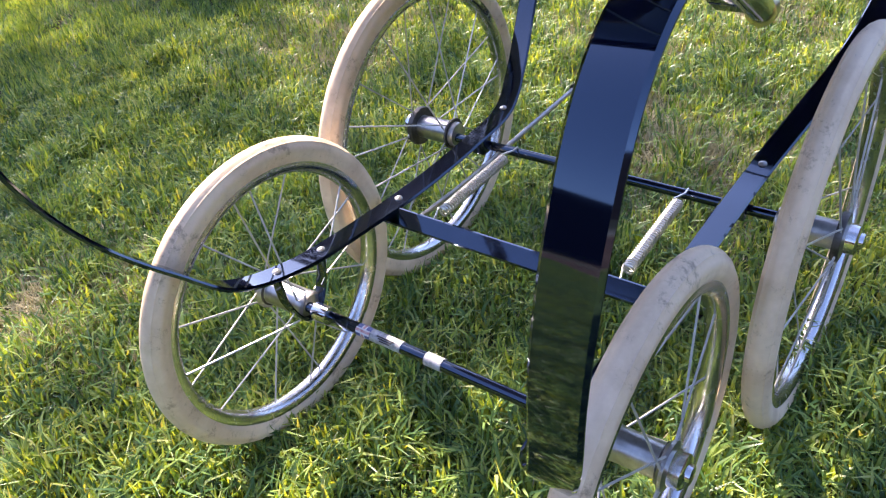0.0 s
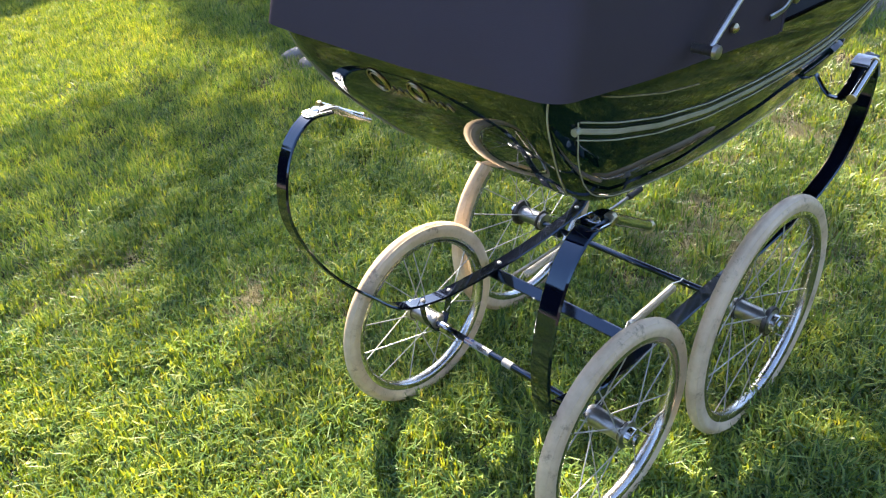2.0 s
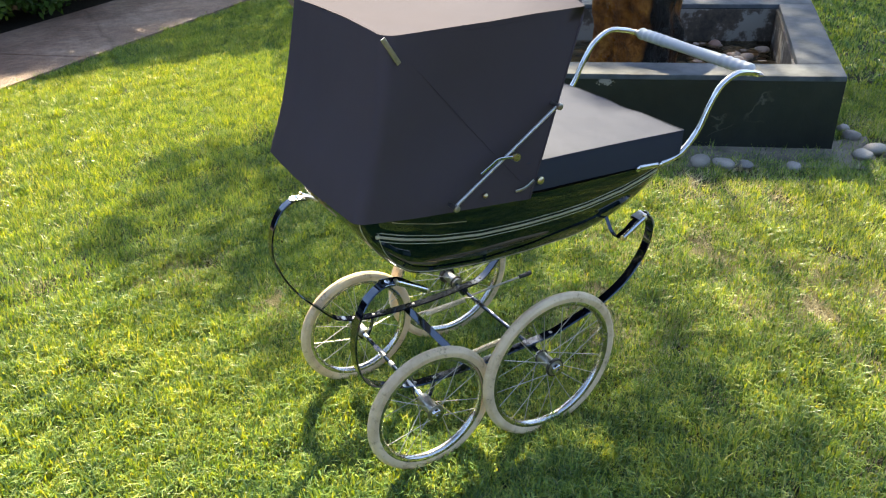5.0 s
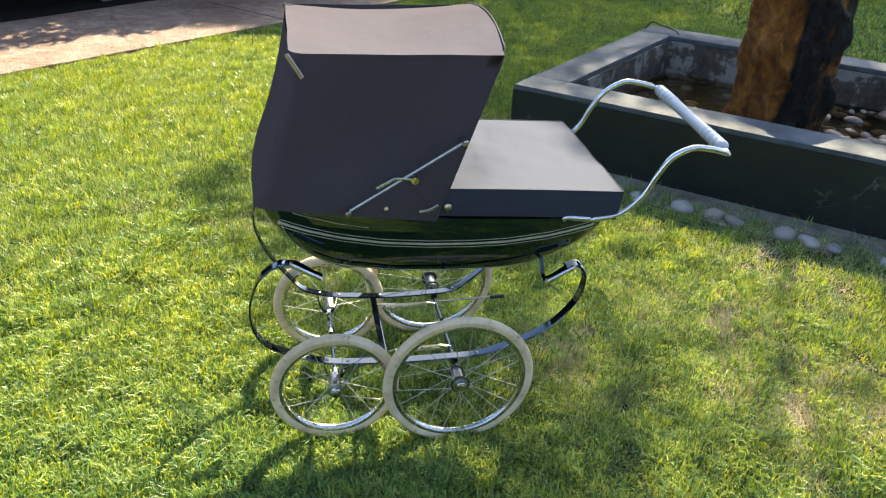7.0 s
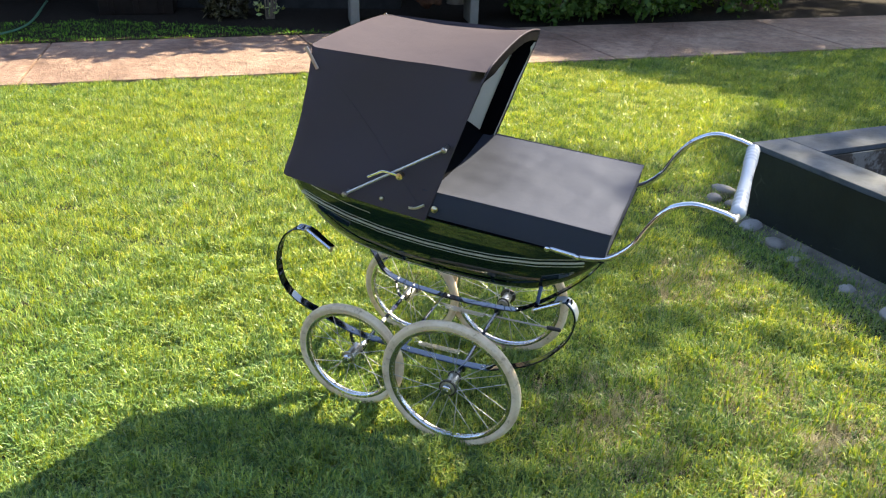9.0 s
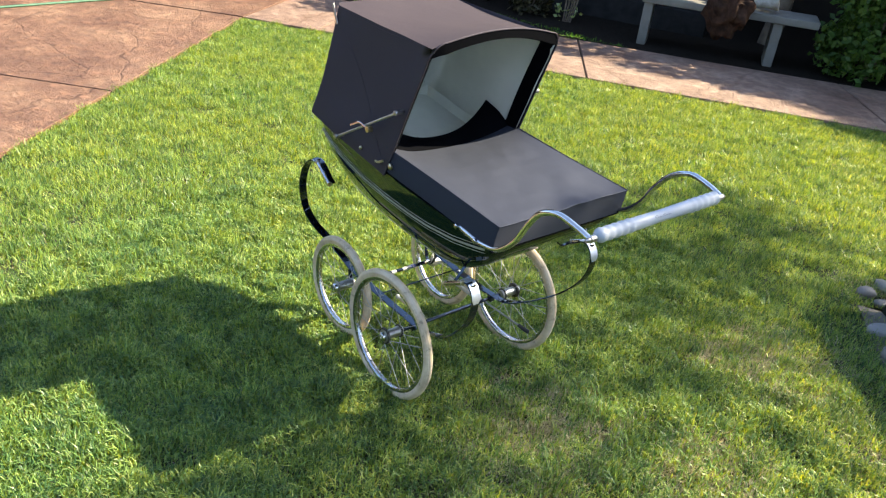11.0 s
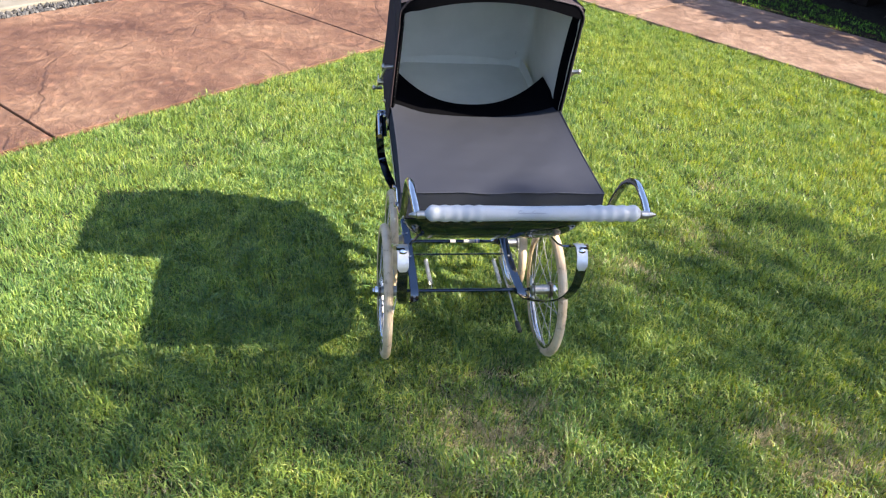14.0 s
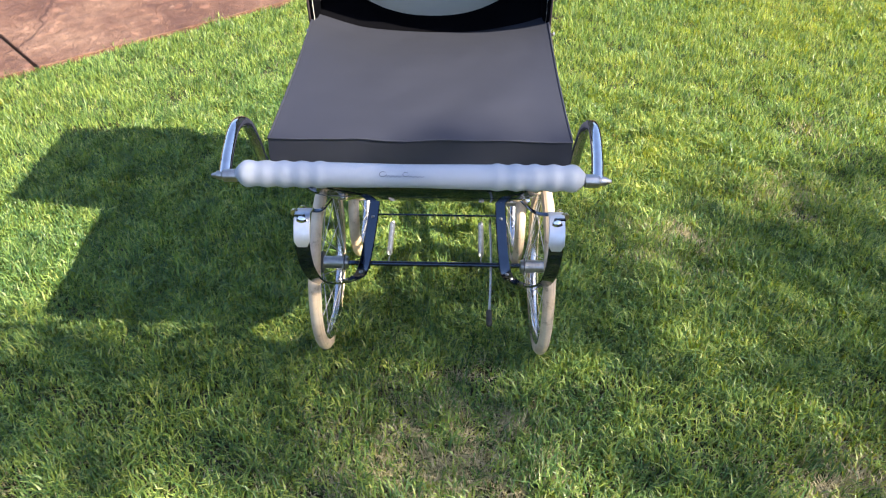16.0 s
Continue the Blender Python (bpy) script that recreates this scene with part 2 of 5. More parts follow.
def stamped_concrete(name, tones, pale, cells=0.95, crack=0.60):
    """Stained stamped concrete: blotches, fine grain, warped crack lines and pale scuffs."""
    m = material(name, (0.36, 0.20, 0.15), 0.6)
    _v = place_coords(m)
    _big = ramp(m, noisy(m, 1.3, 6.0, 0.65, _v), tuple(zip((0.32, 0.5, 0.68), tones)))
    _fine = ramp(m, noisy(m, 10.0, 9.0, 0.74, _v), ((0.34, (0.55, 0.49, 0.45)), (0.50, (0.90, 0.88, 0.86)), (0.60, (1.22, 1.22, 1.20))))
    _cell = node(m, "ShaderNodeTexVoronoi", Scale=cells, Randomness=1.0)
    _cell.feature = "DISTANCE_TO_EDGE"
    _wv = node(m, "ShaderNodeVectorMath")
    _wv.operation = "ADD"
    _wn = node(m, "ShaderNodeTexNoise", Scale=2.2, Detail=5.0)
    link(m, _v, _wn.inputs["Vector"])
    _ws = node(m, "ShaderNodeVectorMath")
    _ws.operation = "SCALE"
    _ws.inputs[3].default_value = 0.35
    link(m, _wn.outputs["Color"], _ws.inputs[0])
    link(m, _v, _wv.inputs[0])
    link(m, _ws.outputs[0], _wv.inputs[1])
    link(m, _wv.outputs[0], _cell.inputs["Vector"])
    _crack = ramp(m, _cell.outputs["Distance"], ((0.002, (crack, crack * 0.94, crack * 0.89)), (0.010, (1, 1, 1))))
    _streak = ramp(m, noisy(m, 1.0, 9.0, 0.78, place_coords(m, (4.0, 9.0, 1.0))), ((0.60, (0, 0, 0)), (0.72, (1, 1, 1))))
    _big = mixed(m, mixed(m, 1.0, _streak, (0.5, 0.5, 0.5), "MULTIPLY"), _big, pale)
    colour(m, mixed(m, 1.0, mixed(m, 1.0, _big, _fine, "MULTIPLY"), _crack, "MULTIPLY"))
    bump(m, mixed(m, 1.0, _crack, _fine, "MULTIPLY"), 0.9, 0.016)
    roughness(m, noisy(m, 5.0, 5.0, 0.6, _v), 0.42, 0.72)
    return m


STAMPED = stamped_concrete("stamped concrete", ((0.086, 0.036, 0.021), (0.160, 0.082, 0.050), (0.245, 0.148, 0.096)), (0.46, 0.34, 0.26))
PATH_STAMPED = stamped_concrete("worn stamped path", ((0.138, 0.080, 0.059), (0.232, 0.153, 0.118), (0.32, 0.235, 0.19)), (0.47, 0.39, 0.335), 0.42, 0.72)

POND_PAINT = material("weathered dark pond paint", (0.03, 0.035, 0.036), 0.5, spec=0.40)
_v = place_coords(POND_PAINT)
_c = ramp(POND_PAINT, noisy(POND_PAINT, 2.6, 8.0, 0.65, _v), ((0.35, (0.003, 0.006, 0.005)), (0.66, (0.011, 0.017, 0.014))))
_chip = ramp(POND_PAINT, noisy(POND_PAINT, 5.0, 9.0, 0.62, _v), ((0.695, (0, 0, 0)), (0.71, (1, 1, 1))))
_pw = node(POND_PAINT, "ShaderNodeVectorMath")
_pw.operation = "MULTIPLY_ADD"
_pn = node(POND_PAINT, "ShaderNodeTexNoise", Scale=7.0, Detail=5.0)
link(POND_PAINT, _v, _pn.inputs["Vector"])
link(POND_PAINT, _pn.outputs["Color"], _pw.inputs[0])
_pw.inputs[1].default_value = (0.12, 0.12, 0.12)
link(POND_PAINT, _v, _pw.inputs[2])
_pc = node(POND_PAINT, "ShaderNodeTexVoronoi", Scale=2.1)
_pc.feature = "DISTANCE_TO_EDGE"
link(POND_PAINT, _pw.outputs[0], _pc.inputs["Vector"])
_line = ramp(POND_PAINT, _pc.outputs["Distance"], ((0.002, (1, 1, 1)), (0.006, (0, 0, 0))))
_some = ramp(POND_PAINT, noisy(POND_PAINT, 3.0, 4.0, 0.6, _v), ((0.55, (0, 0, 0)), (0.68, (1, 1, 1))))
_c = mixed(POND_PAINT, mixed(POND_PAINT, 1.0, _line, _some, "MULTIPLY"), _c, (0.09, 0.09, 0.08))
colour(POND_PAINT, mixed(POND_PAINT, _chip, _c, (0.25, 0.24, 0.22)))
bump(POND_PAINT, noisy(POND_PAINT, 22.0, 8.0, 0.7, _v), 0.5, 0.006)
roughness(POND_PAINT, noisy(POND_PAINT, 8.0, 5.0, 0.6, _v), 0.45, 0.70)
POND_CAP = simple("pond coping", (0.030, 0.039, 0.048), (0.086, 0.100, 0.116), 7.0, spec=0.3, rough=(0.60, 0.85), relief=0.004, relief_scale=25.0)
PEELING = material("peeling inner pond wall", (0.2, 0.19, 0.17), 0.8)
_v = place_coords(PEELING)
colour(PEELING, ramp(PEELING, noisy(PEELING, 4.0, 9.0, 0.7, _v), ((0.40, (0.025, 0.021, 0.017)), (0.52, (0.07, 0.055, 0.043)), (0.57, (0.21, 0.20, 0.18)))))
bump(PEELING, noisy(PEELING, 14.0, 8.0, 0.7, _v), 0.7, 0.01)
RUST_STONE = material("rust-brown split stone", (0.25, 0.12, 0.05), 0.5, spec=0.18)
_v = place_coords(RUST_STONE)
_c = ramp(RUST_STONE, noisy(RUST_STONE, 13.0, 8.0, 0.7, _v), ((0.32, (0.050, 0.014, 0.003)), (0.50, (0.22, 0.075, 0.013)), (0.68, (0.44, 0.19, 0.04))))
# shade of the side turned from the sun, put into the colour with a ragged edge
_sep = node(RUST_STONE, "ShaderNodeSeparateXYZ")
link(RUST_STONE, _v, _sep.inputs[0])
_edge = node(RUST_STONE, "ShaderNodeMath")
_edge.operation = "MULTIPLY_ADD"
link(RUST_STONE, noisy(RUST_STONE, 1.0, 5.0, 0.6, place_coords(RUST_STONE, (6.0, 6.0, 1.2))), _edge.inputs[0])
_edge.inputs[1].default_value = 0.16
link(RUST_STONE, _sep.outputs[1], _edge.inputs[2])
_far = node(RUST_STONE, "ShaderNodeMapRange", From_Min=-0.115, From_Max=-0.085, To_Min=1.0, To_Max=0.0)
link(RUST_STONE, _edge.outputs[0], _far.inputs["Value"])
colour(RUST_STONE, mixed(RUST_STONE, _far.outputs[0], _c, (0.006, 0.005, 0.004)))
bump(RUST_STONE, noisy(RUST_STONE, 16.0, 9.0, 0.7, _v), 1.0, 0.06)
roughness(RUST_STONE, noisy(RUST_STONE, 9.0, 4.0, 0.6, _v), 0.16, 0.45)


def river_stone(name, tones):
    """Smooth water-worn stone, one tone to each stone, finely speckled."""
    m = material(name, (0.3, 0.26, 0.22), 0.5)
    each = node(m, "ShaderNodeObjectInfo")
    base = ramp(m, each.outputs["Random"], tuple(zip((0.0, 0.3, 0.6, 0.8, 1.0), tones)))
    speck = ramp(m, noisy(m, 40.0, 6.0, 0.7), ((0.3, (0.75, 0.72, 0.7)), (0.7, (1.1, 1.08, 1.05))))
    colour(m, mixed(m, 1.0, base, speck, "MULTIPLY"))
    bump(m, noisy(m, 60.0), 0.4, 0.003)
    return m


PEBBLE = river_stone("river pebble", ((0.14, 0.09, 0.065), (0.27, 0.20, 0.155), (0.32, 0.27, 0.235), (0.33, 0.17, 0.115), (0.19, 0.17, 0.16)))
GREY_STONE = river_stone("grey river stone", ((0.13, 0.125, 0.115), (0.22, 0.21, 0.19), (0.28, 0.275, 0.265), (0.21, 0.185, 0.16), (0.17, 0.175, 0.18)))
GRAVEL = material("dark gravel", (0.08, 0.08, 0.085), 0.7)
_g = node(GRAVEL, "ShaderNodeNewGeometry")
colour(GRAVEL, ramp(GRAVEL, _g.outputs["Random Per Island"], ((0.0, (0.02, 0.02, 0.023)), (0.7, (0.065, 0.065, 0.07)), (1.0, (0.16, 0.155, 0.15)))))
WATER = material("pond water", (0.05, 0.045, 0.02), 0.03)
_b = WATER.node_tree.nodes["Principled BSDF"]
_b.inputs["Transmission Weight"].default_value = 1.0
_b.inputs["IOR"].default_value = 1.33
_b.inputs["Base Color"].default_value = (0.60, 0.47, 0.22, 1)
bump(WATER, noisy(WATER, 9.0, 3.0), 0.25, 0.02)


# ---- building helpers ----
def finish(bm, smooth=True, angle=40.0):
    bmesh.ops.recalc_face_normals(bm, faces=bm.faces)
    for f in bm.faces:
        f.smooth = smooth
    if smooth:
        lim = radians(angle)
        for e in bm.edges:
            if len(e.link_faces) == 2 and e.calc_face_angle(0.0) > lim:
                e.smooth = False


def part(name, bm, mat, parent=None, label="", smooth=True, angle=40.0):
    """Links a bmesh as one mesh object, under a thing or a part of it. Vertices are in the parent's own space."""
    finish(bm, smooth, angle)
    me = bpy.data.meshes.new(name)
    bm.to_mesh(me)
    bm.free()
    me.materials.append(mat)
    ob = new(name, me)
    if parent:
        ob.parent = parent
    if label:
        ob["label"] = label
    return ob


def thing(name, label, category, m=None, group=""):
    ob = new(name)
    ob.empty_display_size = 0.05
    if m is not None:
        ob.matrix_basis = m
    return tagged(ob, label, category, group)


def smooth_path(points, steps=8):
    """A Catmull-Rom line through the points."""
    p = [Vector(q) for q in points]
    p = [2 * p[0] - p[1]] + p + [2 * p[-1] - p[-2]]
    out = []
    for i in range(1, len(p) - 2):
        a, b, c, d = p[i - 1:i + 3]
        for k in range(steps):
            t = k / steps
            out.append(0.5 * (2 * b + (c - a) * t + (2 * a - 5 * b + 4 * c - d) * t * t + (3 * b - a - 3 * c + d) * t ** 3))
    return out + [p[-2]]


def sweep(bm, path, section, side=None, closed=False, taper=None):
    """Sweeps a closed section (offsets along side and normal) along a path. side: the direction of the section's width, a vector or a function of the index."""
    n, rings = len(path), []
    prev = None
    for i in range(n):
        a = path[(i - 1) % n] if closed or i > 0 else path[i]
        b = path[(i + 1) % n] if closed or i < n - 1 else path[i]
        t = (b - a).normalized()
        if side is not None:
            s = side(i) if callable(side) else side
        elif prev is None:
            s = t.orthogonal()
        else:
            s = prev
        s = (s - t * s.dot(t)).normalized()
        prev = s
        up = t.cross(s)
        k = taper(i / max(1, n - 1)) if taper else 1.0
        rings.append([bm.verts.new(path[i] + s * u * k + up * v * k) for u, v in section])
    m = len(section)
    for i in range(n if closed else n - 1):
        r, q = rings[i], rings[(i + 1) % n]
        for j in range(m):
            bm.faces.new((r[j], r[(j + 1) % m], q[(j + 1) % m], q[j]))
    if not closed:
        bm.faces.new(rings[0][::-1])
        bm.faces.new(rings[-1])
    return bm


def disc(r, n=10):
    return [(r * math.cos(2 * math.pi * k / n), r * math.sin(2 * math.pi * k / n)) for k in range(n)]


def flat(w, t, r=None):
    """A flat bar's section, w wide and t thick, with eased edges."""
    r = r or t * 0.4
    w, t = w / 2, t / 2
    return [(-w, -t + r), (-w + r, -t), (w - r, -t), (w, -t + r), (w, t - r), (w - r, t), (-w + r, t), (-w, t - r)]


def tube(path, r, n=10, **kw):
    return sweep(bmesh.new(), [Vector(p) for p in path], disc(r, n), **kw)


def lathe(profile, axis="y", n=24, centre=(0, 0, 0), into=None):
    """Turns a profile of (along the axis, radius) round the axis."""
    bm = into or bmesh.new()
    rings = []
    c = Vector(centre)
    for d, r in profile:
        ring = []
        for k in range(n):
            a = 2 * math.pi * k / n
            u, v = r * math.cos(a), r * math.sin(a)
            ring.append(bm.verts.new(c + Vector({"x": (d, u, v), "y": (u, d, v), "z": (u, v, d)}[axis])))
        rings.append(ring)
    for r, q in zip(rings, rings[1:]):
        for k in range(n):
            bm.faces.new((r[k], r[(k + 1) % n], q[(k + 1) % n], q[k]))
    for ring in (rings[0], rings[-1]):
        bm.faces.new(ring)
    return bm


def box(size, centre=(0, 0, 0), bevel=0.0, turn=None, into=None):
    bm = bmesh.new()
    m = Matrix.Translation(centre) @ (turn or Matrix()) @ Matrix.Diagonal((*size, 1))
    bmesh.ops.create_cube(bm, size=1.0, matrix=m)
    if bevel:
        bmesh.ops.bevel(bm, geom=bm.edges[:], offset=bevel, segments=2, profile=0.5, affect="EDGES")
    if into is None:
        return bm
    tmp = bpy.data.meshes.new("tmp")
    bm.to_mesh(tmp)
    bm.free()
    into.from_mesh(tmp)
    bpy.data.meshes.remove(tmp)
    return into


def slab(points, top, depth, bevel=0.0):
    bm = bmesh.new()
    lo = [bm.verts.new((x, y, top - depth)) for x, y in points]
    hi = [bm.verts.new((x, y, top)) for x, y in points]
    n = len(points)
    f = bm.faces.new(hi)
    bm.faces.new(lo[::-1])
    for i in range(n):
        bm.faces.new((lo[i], lo[(i + 1) % n], hi[(i + 1) % n], hi[i]))
    if bevel:
        bmesh.ops.bevel(bm, geom=list(f.edges), offset=bevel, segments=2, profile=0.5, affect="EDGES")
    return bm


def grid_mesh(points, closed_u=False):
    """Faces over a grid of points [v][u]."""
    bm = bmesh.new()
    rows = [[bm.verts.new(p) for p in row] for row in points]
    for a, b in zip(rows, rows[1:]):
        n = len(a)
        for k in range(n if closed_u else n - 1):
            bm.faces.new((a[k], a[(k + 1) % n], b[(k + 1) % n], b[k]))
    return bm


def shell(bm, thickness):
    """Gives a sheet its thickness, inwards from its normals."""
    bmesh.ops.recalc_face_normals(bm, faces=bm.faces)
    bmesh.ops.solidify(bm, geom=bm.faces[:], thickness=thickness)
    return bm


def spread(x, table):
    """Linear reading of a table of (x, y)."""
    for (a, p), (b, q) in zip(table, table[1:]):
        if x <= b:
            return p + (q - p) * max(0.0, min(1.0, (x - a) / (b - a)))
    return table[-1][1]


# ---- ground, paving ----
KX, KY = -5.10, 1.69                     # the lawn's far corner
E1 = (0.685, -0.728)                     # along the patio's edge
N1 = (-0.728, -0.685)                    # out over the patio
E2 = (0.819, 0.574)                      # along the path's edge
N2 = (-0.574, 0.819)                     # out over the path


def patio(u, v):
    return (KX + E1[0] * u + N1[0] * v, KY + E1[1] * u + N1[1] * v)


def pathway(u, v):
    return (KX + E2[0] * u + N2[0] * v, KY + E2[1] * u + N2[1] * v)


bm = bmesh.new()
bmesh.ops.create_grid(bm, x_segments=60, y_segments=60, size=60)
for v in bm.verts:
    v.co.z = -0.030 if v.co.length < 90 else 0
ground = tagged(part("ground", bm, SOIL, None, smooth=False), "dark soil under the mown lawn", "ground", kind="structure")

paving = tagged(part("pavement", slab([patio(-0.2, 3.2), patio(13, 3.2), patio(13, 0.0), (KX, KY), pathway(16, 0.0), pathway(16, 1.36), pathway(-0.5, 1.36), (-9.5, 1.0)], -0.012, 0.014), JOINT, None, smooth=False), "reddish stamped concrete patio and garden path", "paving", kind="structure")
G = 0.008
slabs = []
for u0, u1 in ((-0.10, 2.41), (2.41, 4.92), (4.92, 7.43), (7.43, 9.94)):
    v1 = 2.13 if u0 > 2 else 3.1
    if u0 < 0:
        slabs.append([patio(u0 + 0.12, 0), patio(u1 - G, 0), patio(u1 - G, 2.13), patio(1.45, 2.15), patio(1.30, 3.1), patio(u0, 3.1)])
    else:
        slabs.append([patio(u0 + G, 0), patio(u1 - G, 0), patio(u1 - G, v1), patio(u0 + G, v1)])
slabs.append([(KX - 0.01, KY + 0.01), pathway(-0.02, 1.35), (-8.6, 1.9), patio(-0.12, 3.1)])
PJ = (0.0, 0.75, 3.22, 5.69, 8.16, 10.63, 13.1)
for u0, u1 in zip(PJ, PJ[1:]):
    k0, k1 = (0.25 if u0 > 1 else 0.0), (0.25 if u1 > 1 else 0.0)
    slabs.append([pathway(u0 + G, 0), pathway(u1 - G, 0), pathway(u1 - G - k1, 1.35), pathway(u0 + G - k0, 1.35)])
for k, pts in enumerate(slabs):
    part("slab", slab(pts, 0.012, 0.03, 0.006), STAMPED if k < 5 else PATH_STAMPED, paving, smooth=False)
pad = tagged(part("concrete_pad", slab([patio(2.32, 2.34), patio(6.5, 2.20), patio(6.5, 5.0), patio(2.32, 5.0)], 0.04, 0.08, 0.012), CONCRETE, None, smooth=False), "pale broom-finished concrete pad beside the gravel", "paving", kind="structure")

# dark gravel beside the pad
rng = random.Random(5)
verts, faces = [], []
octa = [(1, 0, 0), (-1, 0, 0), (0, 1, 0), (0, -1, 0), (0, 0, 1), (0, 0, -1)]
octf = [(0, 2, 4), (2, 1, 4), (1, 3, 4), (3, 0, 4), (2, 0, 5), (1, 2, 5), (3, 1, 5), (0, 3, 5)]
for k in range(2600):
    if k < 1500:
        u, v = rng.uniform(1.3, 2.32), rng.uniform(2.13, 3.4)
    else:
        u, v = rng.uniform(2.3, 5.5), rng.uniform(2.12, 2.30)
    x, y = patio(u, v)
    r = rng.uniform(0.010, 0.028)
    m = Matrix.Translation((x, y, 0.004 + r * 0.4)) @ Euler((rng.random() * 6, rng.random() * 6, rng.random() * 6)).to_matrix().to_4x4() @ Matrix.Diagonal((r, r * rng.uniform(0.6, 1), r * rng.uniform(0.45, 0.8), 1))
    n = len(verts)
    verts += [tuple(m @ Vector(p)) for p in octa]
    faces += [tuple(i + n for i in f) for f in octf]
me = bpy.data.meshes.new("gravel")
me.from_pydata(verts, [], faces)
me.materials.append(GRAVEL)
tagged(new("gravel", me), "dark loose gravel beside the patio", "gravel", kind="stuff")

# ---- pond ----
A, B, D = Vector((0.76, 2.02)), Vector((2.52, 0.56)), Vector((2.14, 3.26))
C = B + D - A
PU, PV = (B - A), (D - A)
lu, lv = PU.length, PV.length


def pond_at(s, t):
    p = A + PU * (s / lu) + PV * (t / lv)
    return (p.x, p.y)


TH = 0.22
PTOP = 0.385
pond = thing("fountain_pond", "low square pond with dark painted walls and pale coping", "pond")


def wobble(bm, amount, seed):
    bmesh.ops.subdivide_edges(bm, edges=[e for e in bm.edges if e.calc_length() > 0.25], cuts=8, use_grid_fill=True)
    for v in bm.verts:
        v.co += Vector(noise.noise_vector(v.co * 4.0 + Vector((seed, 0, 0)))) * amount
    return bm


walls = (((0, 0), (lu, 0), (lu, TH), (0, TH)), ((0, lv - TH), (lu, lv - TH), (lu, lv), (0, lv)), ((0, TH), (TH, TH), (TH, lv - TH), (0, lv - TH)), ((lu - TH, TH), (lu, TH), (lu, lv - TH), (lu - TH, lv - TH)))
for k, w in enumerate(walls):
    wall_ob = part("pond_wall", wobble(slab([pond_at(*p) for p in w], PTOP - 0.028, 0.41), 0.004, k), POND_PAINT, pond, "dark painted block wall, chipped at its foot")
    part("coping", wobble(slab([pond_at(*p) for p in w], PTOP, 0.027, 0.006), 0.003, k + 7), POND_CAP, wall_ob, "worn blue-grey coping")
T2 = TH + 0.012
inner = (((TH, TH), (lu - TH, TH), (lu - TH, T2), (TH, T2)), ((TH, lv - T2), (lu - TH, lv - T2), (lu - TH, lv - TH), (TH, lv - TH)), ((TH, T2), (T2, T2), (T2, lv - T2), (TH, lv - T2)), ((lu - T2, T2), (lu - TH, T2), (lu - TH, lv - T2), (lu - T2, lv - T2)))
for k, w in enumerate(inner):
    part("inner_face", wobble(slab([pond_at(*p) for p in w], PTOP - 0.032, 0.36), 0.003, k + 20), PEELING, pond, "peeling brown and white inner wall")
part("basin_floor", slab([pond_at(T2, T2), pond_at(lu - T2, T2), pond_at(lu - T2, lv - T2), pond_at(T2, lv - T2)], 0.0, 0.03), DIRT, pond, "silty basin floor")
part("water", slab([pond_at(T2, T2), pond_at(lu - T2, T2), pond_at(lu - T2, lv - T2), pond_at(T2, lv - T2)], 0.135, 0.12), WATER, pond, "shallow brownish water")
tagged(part("cable", tube(smooth_path([(2.05, 3.45, 0.02), (2.10, 3.37, 0.25), (2.145, 3.302, 0.391), (2.193, 3.246, 0.391), (2.231, 3.133, 0.391), (2.226, 3.02, 0.390), (2.235, 2.96, 0.33), (2.24, 2.955, 0.14)], 6), 0.005, 8), BLACK_RUBBER, None), "thin black pump cable draped over the pond's coping", "cable")
# rough split-stone pillar
bm = box((0.40, 0.42, 1.06), (0, 0, 0.515), 0.02)
bmesh.ops.subdivide_edges(bm, edges=[e for e in bm.edges if e.calc_length() > 0.2], cuts=24, use_grid_fill=True)
for v in bm.verts:
    q = v.co.copy()
    n1 = noise.noise(q * 4.0) * 0.032 + noise.noise(q * 11) * 0.024 + noise.noise(q * 24) * 0.010
    d = Vector((q.x, q.y, 0))
    if d.length > 1e-4:
        v.co += d.normalized() * n1
    v.co.z += noise.noise(q * 6 + Vector((9, 0, 0))) * 0.008
pillar = tagged(part("stone_pillar", bm, RUST_STONE, None, smooth=True, angle=60), "rust-brown split stone fountain pillar standing in the pond", "pillar")
pillar.matrix_basis = pose(2.37, 1.91, 0.0, 0, 0, 15.4)


# pebbles
def pebble_mesh(seed, mat):
    bm = bmesh.new()
    bmesh.ops.create_icosphere(bm, subdivisions=2, radius=1.0)
    for v in bm.verts:
        v.co *= 1 + 0.16 * noise.noise(v.co * 1.3 + Vector((seed * 7.7, 0, 0)))
    for f in bm.faces:
        f.smooth = True
    me = bpy.data.meshes.new("pebble")
    bm.to_mesh(me)
    bm.free()
    me.materials.append(mat)
    return me


PEBBLES = [pebble_mesh(k, PEBBLE) for k in range(6)]
STONES = [pebble_mesh(k, GREY_STONE) for k in range(6)]


def put_stone(name, x, y, z, size, label, group, shapes):
    ob = new(name, rng.choice(shapes))
    sx = size * rng.uniform(0.8, 1.25)
    ob.matrix_basis = pose(x, y, z + size * 0.30, rng.uniform(-12, 12), rng.uniform(-12, 12), rng.uniform(0, 360)) @ Matrix.Diagonal((sx, size * rng.uniform(0.60, 0.85), size * rng.uniform(0.45, 0.62), 1))
    return tagged(ob, label, "stone", group)


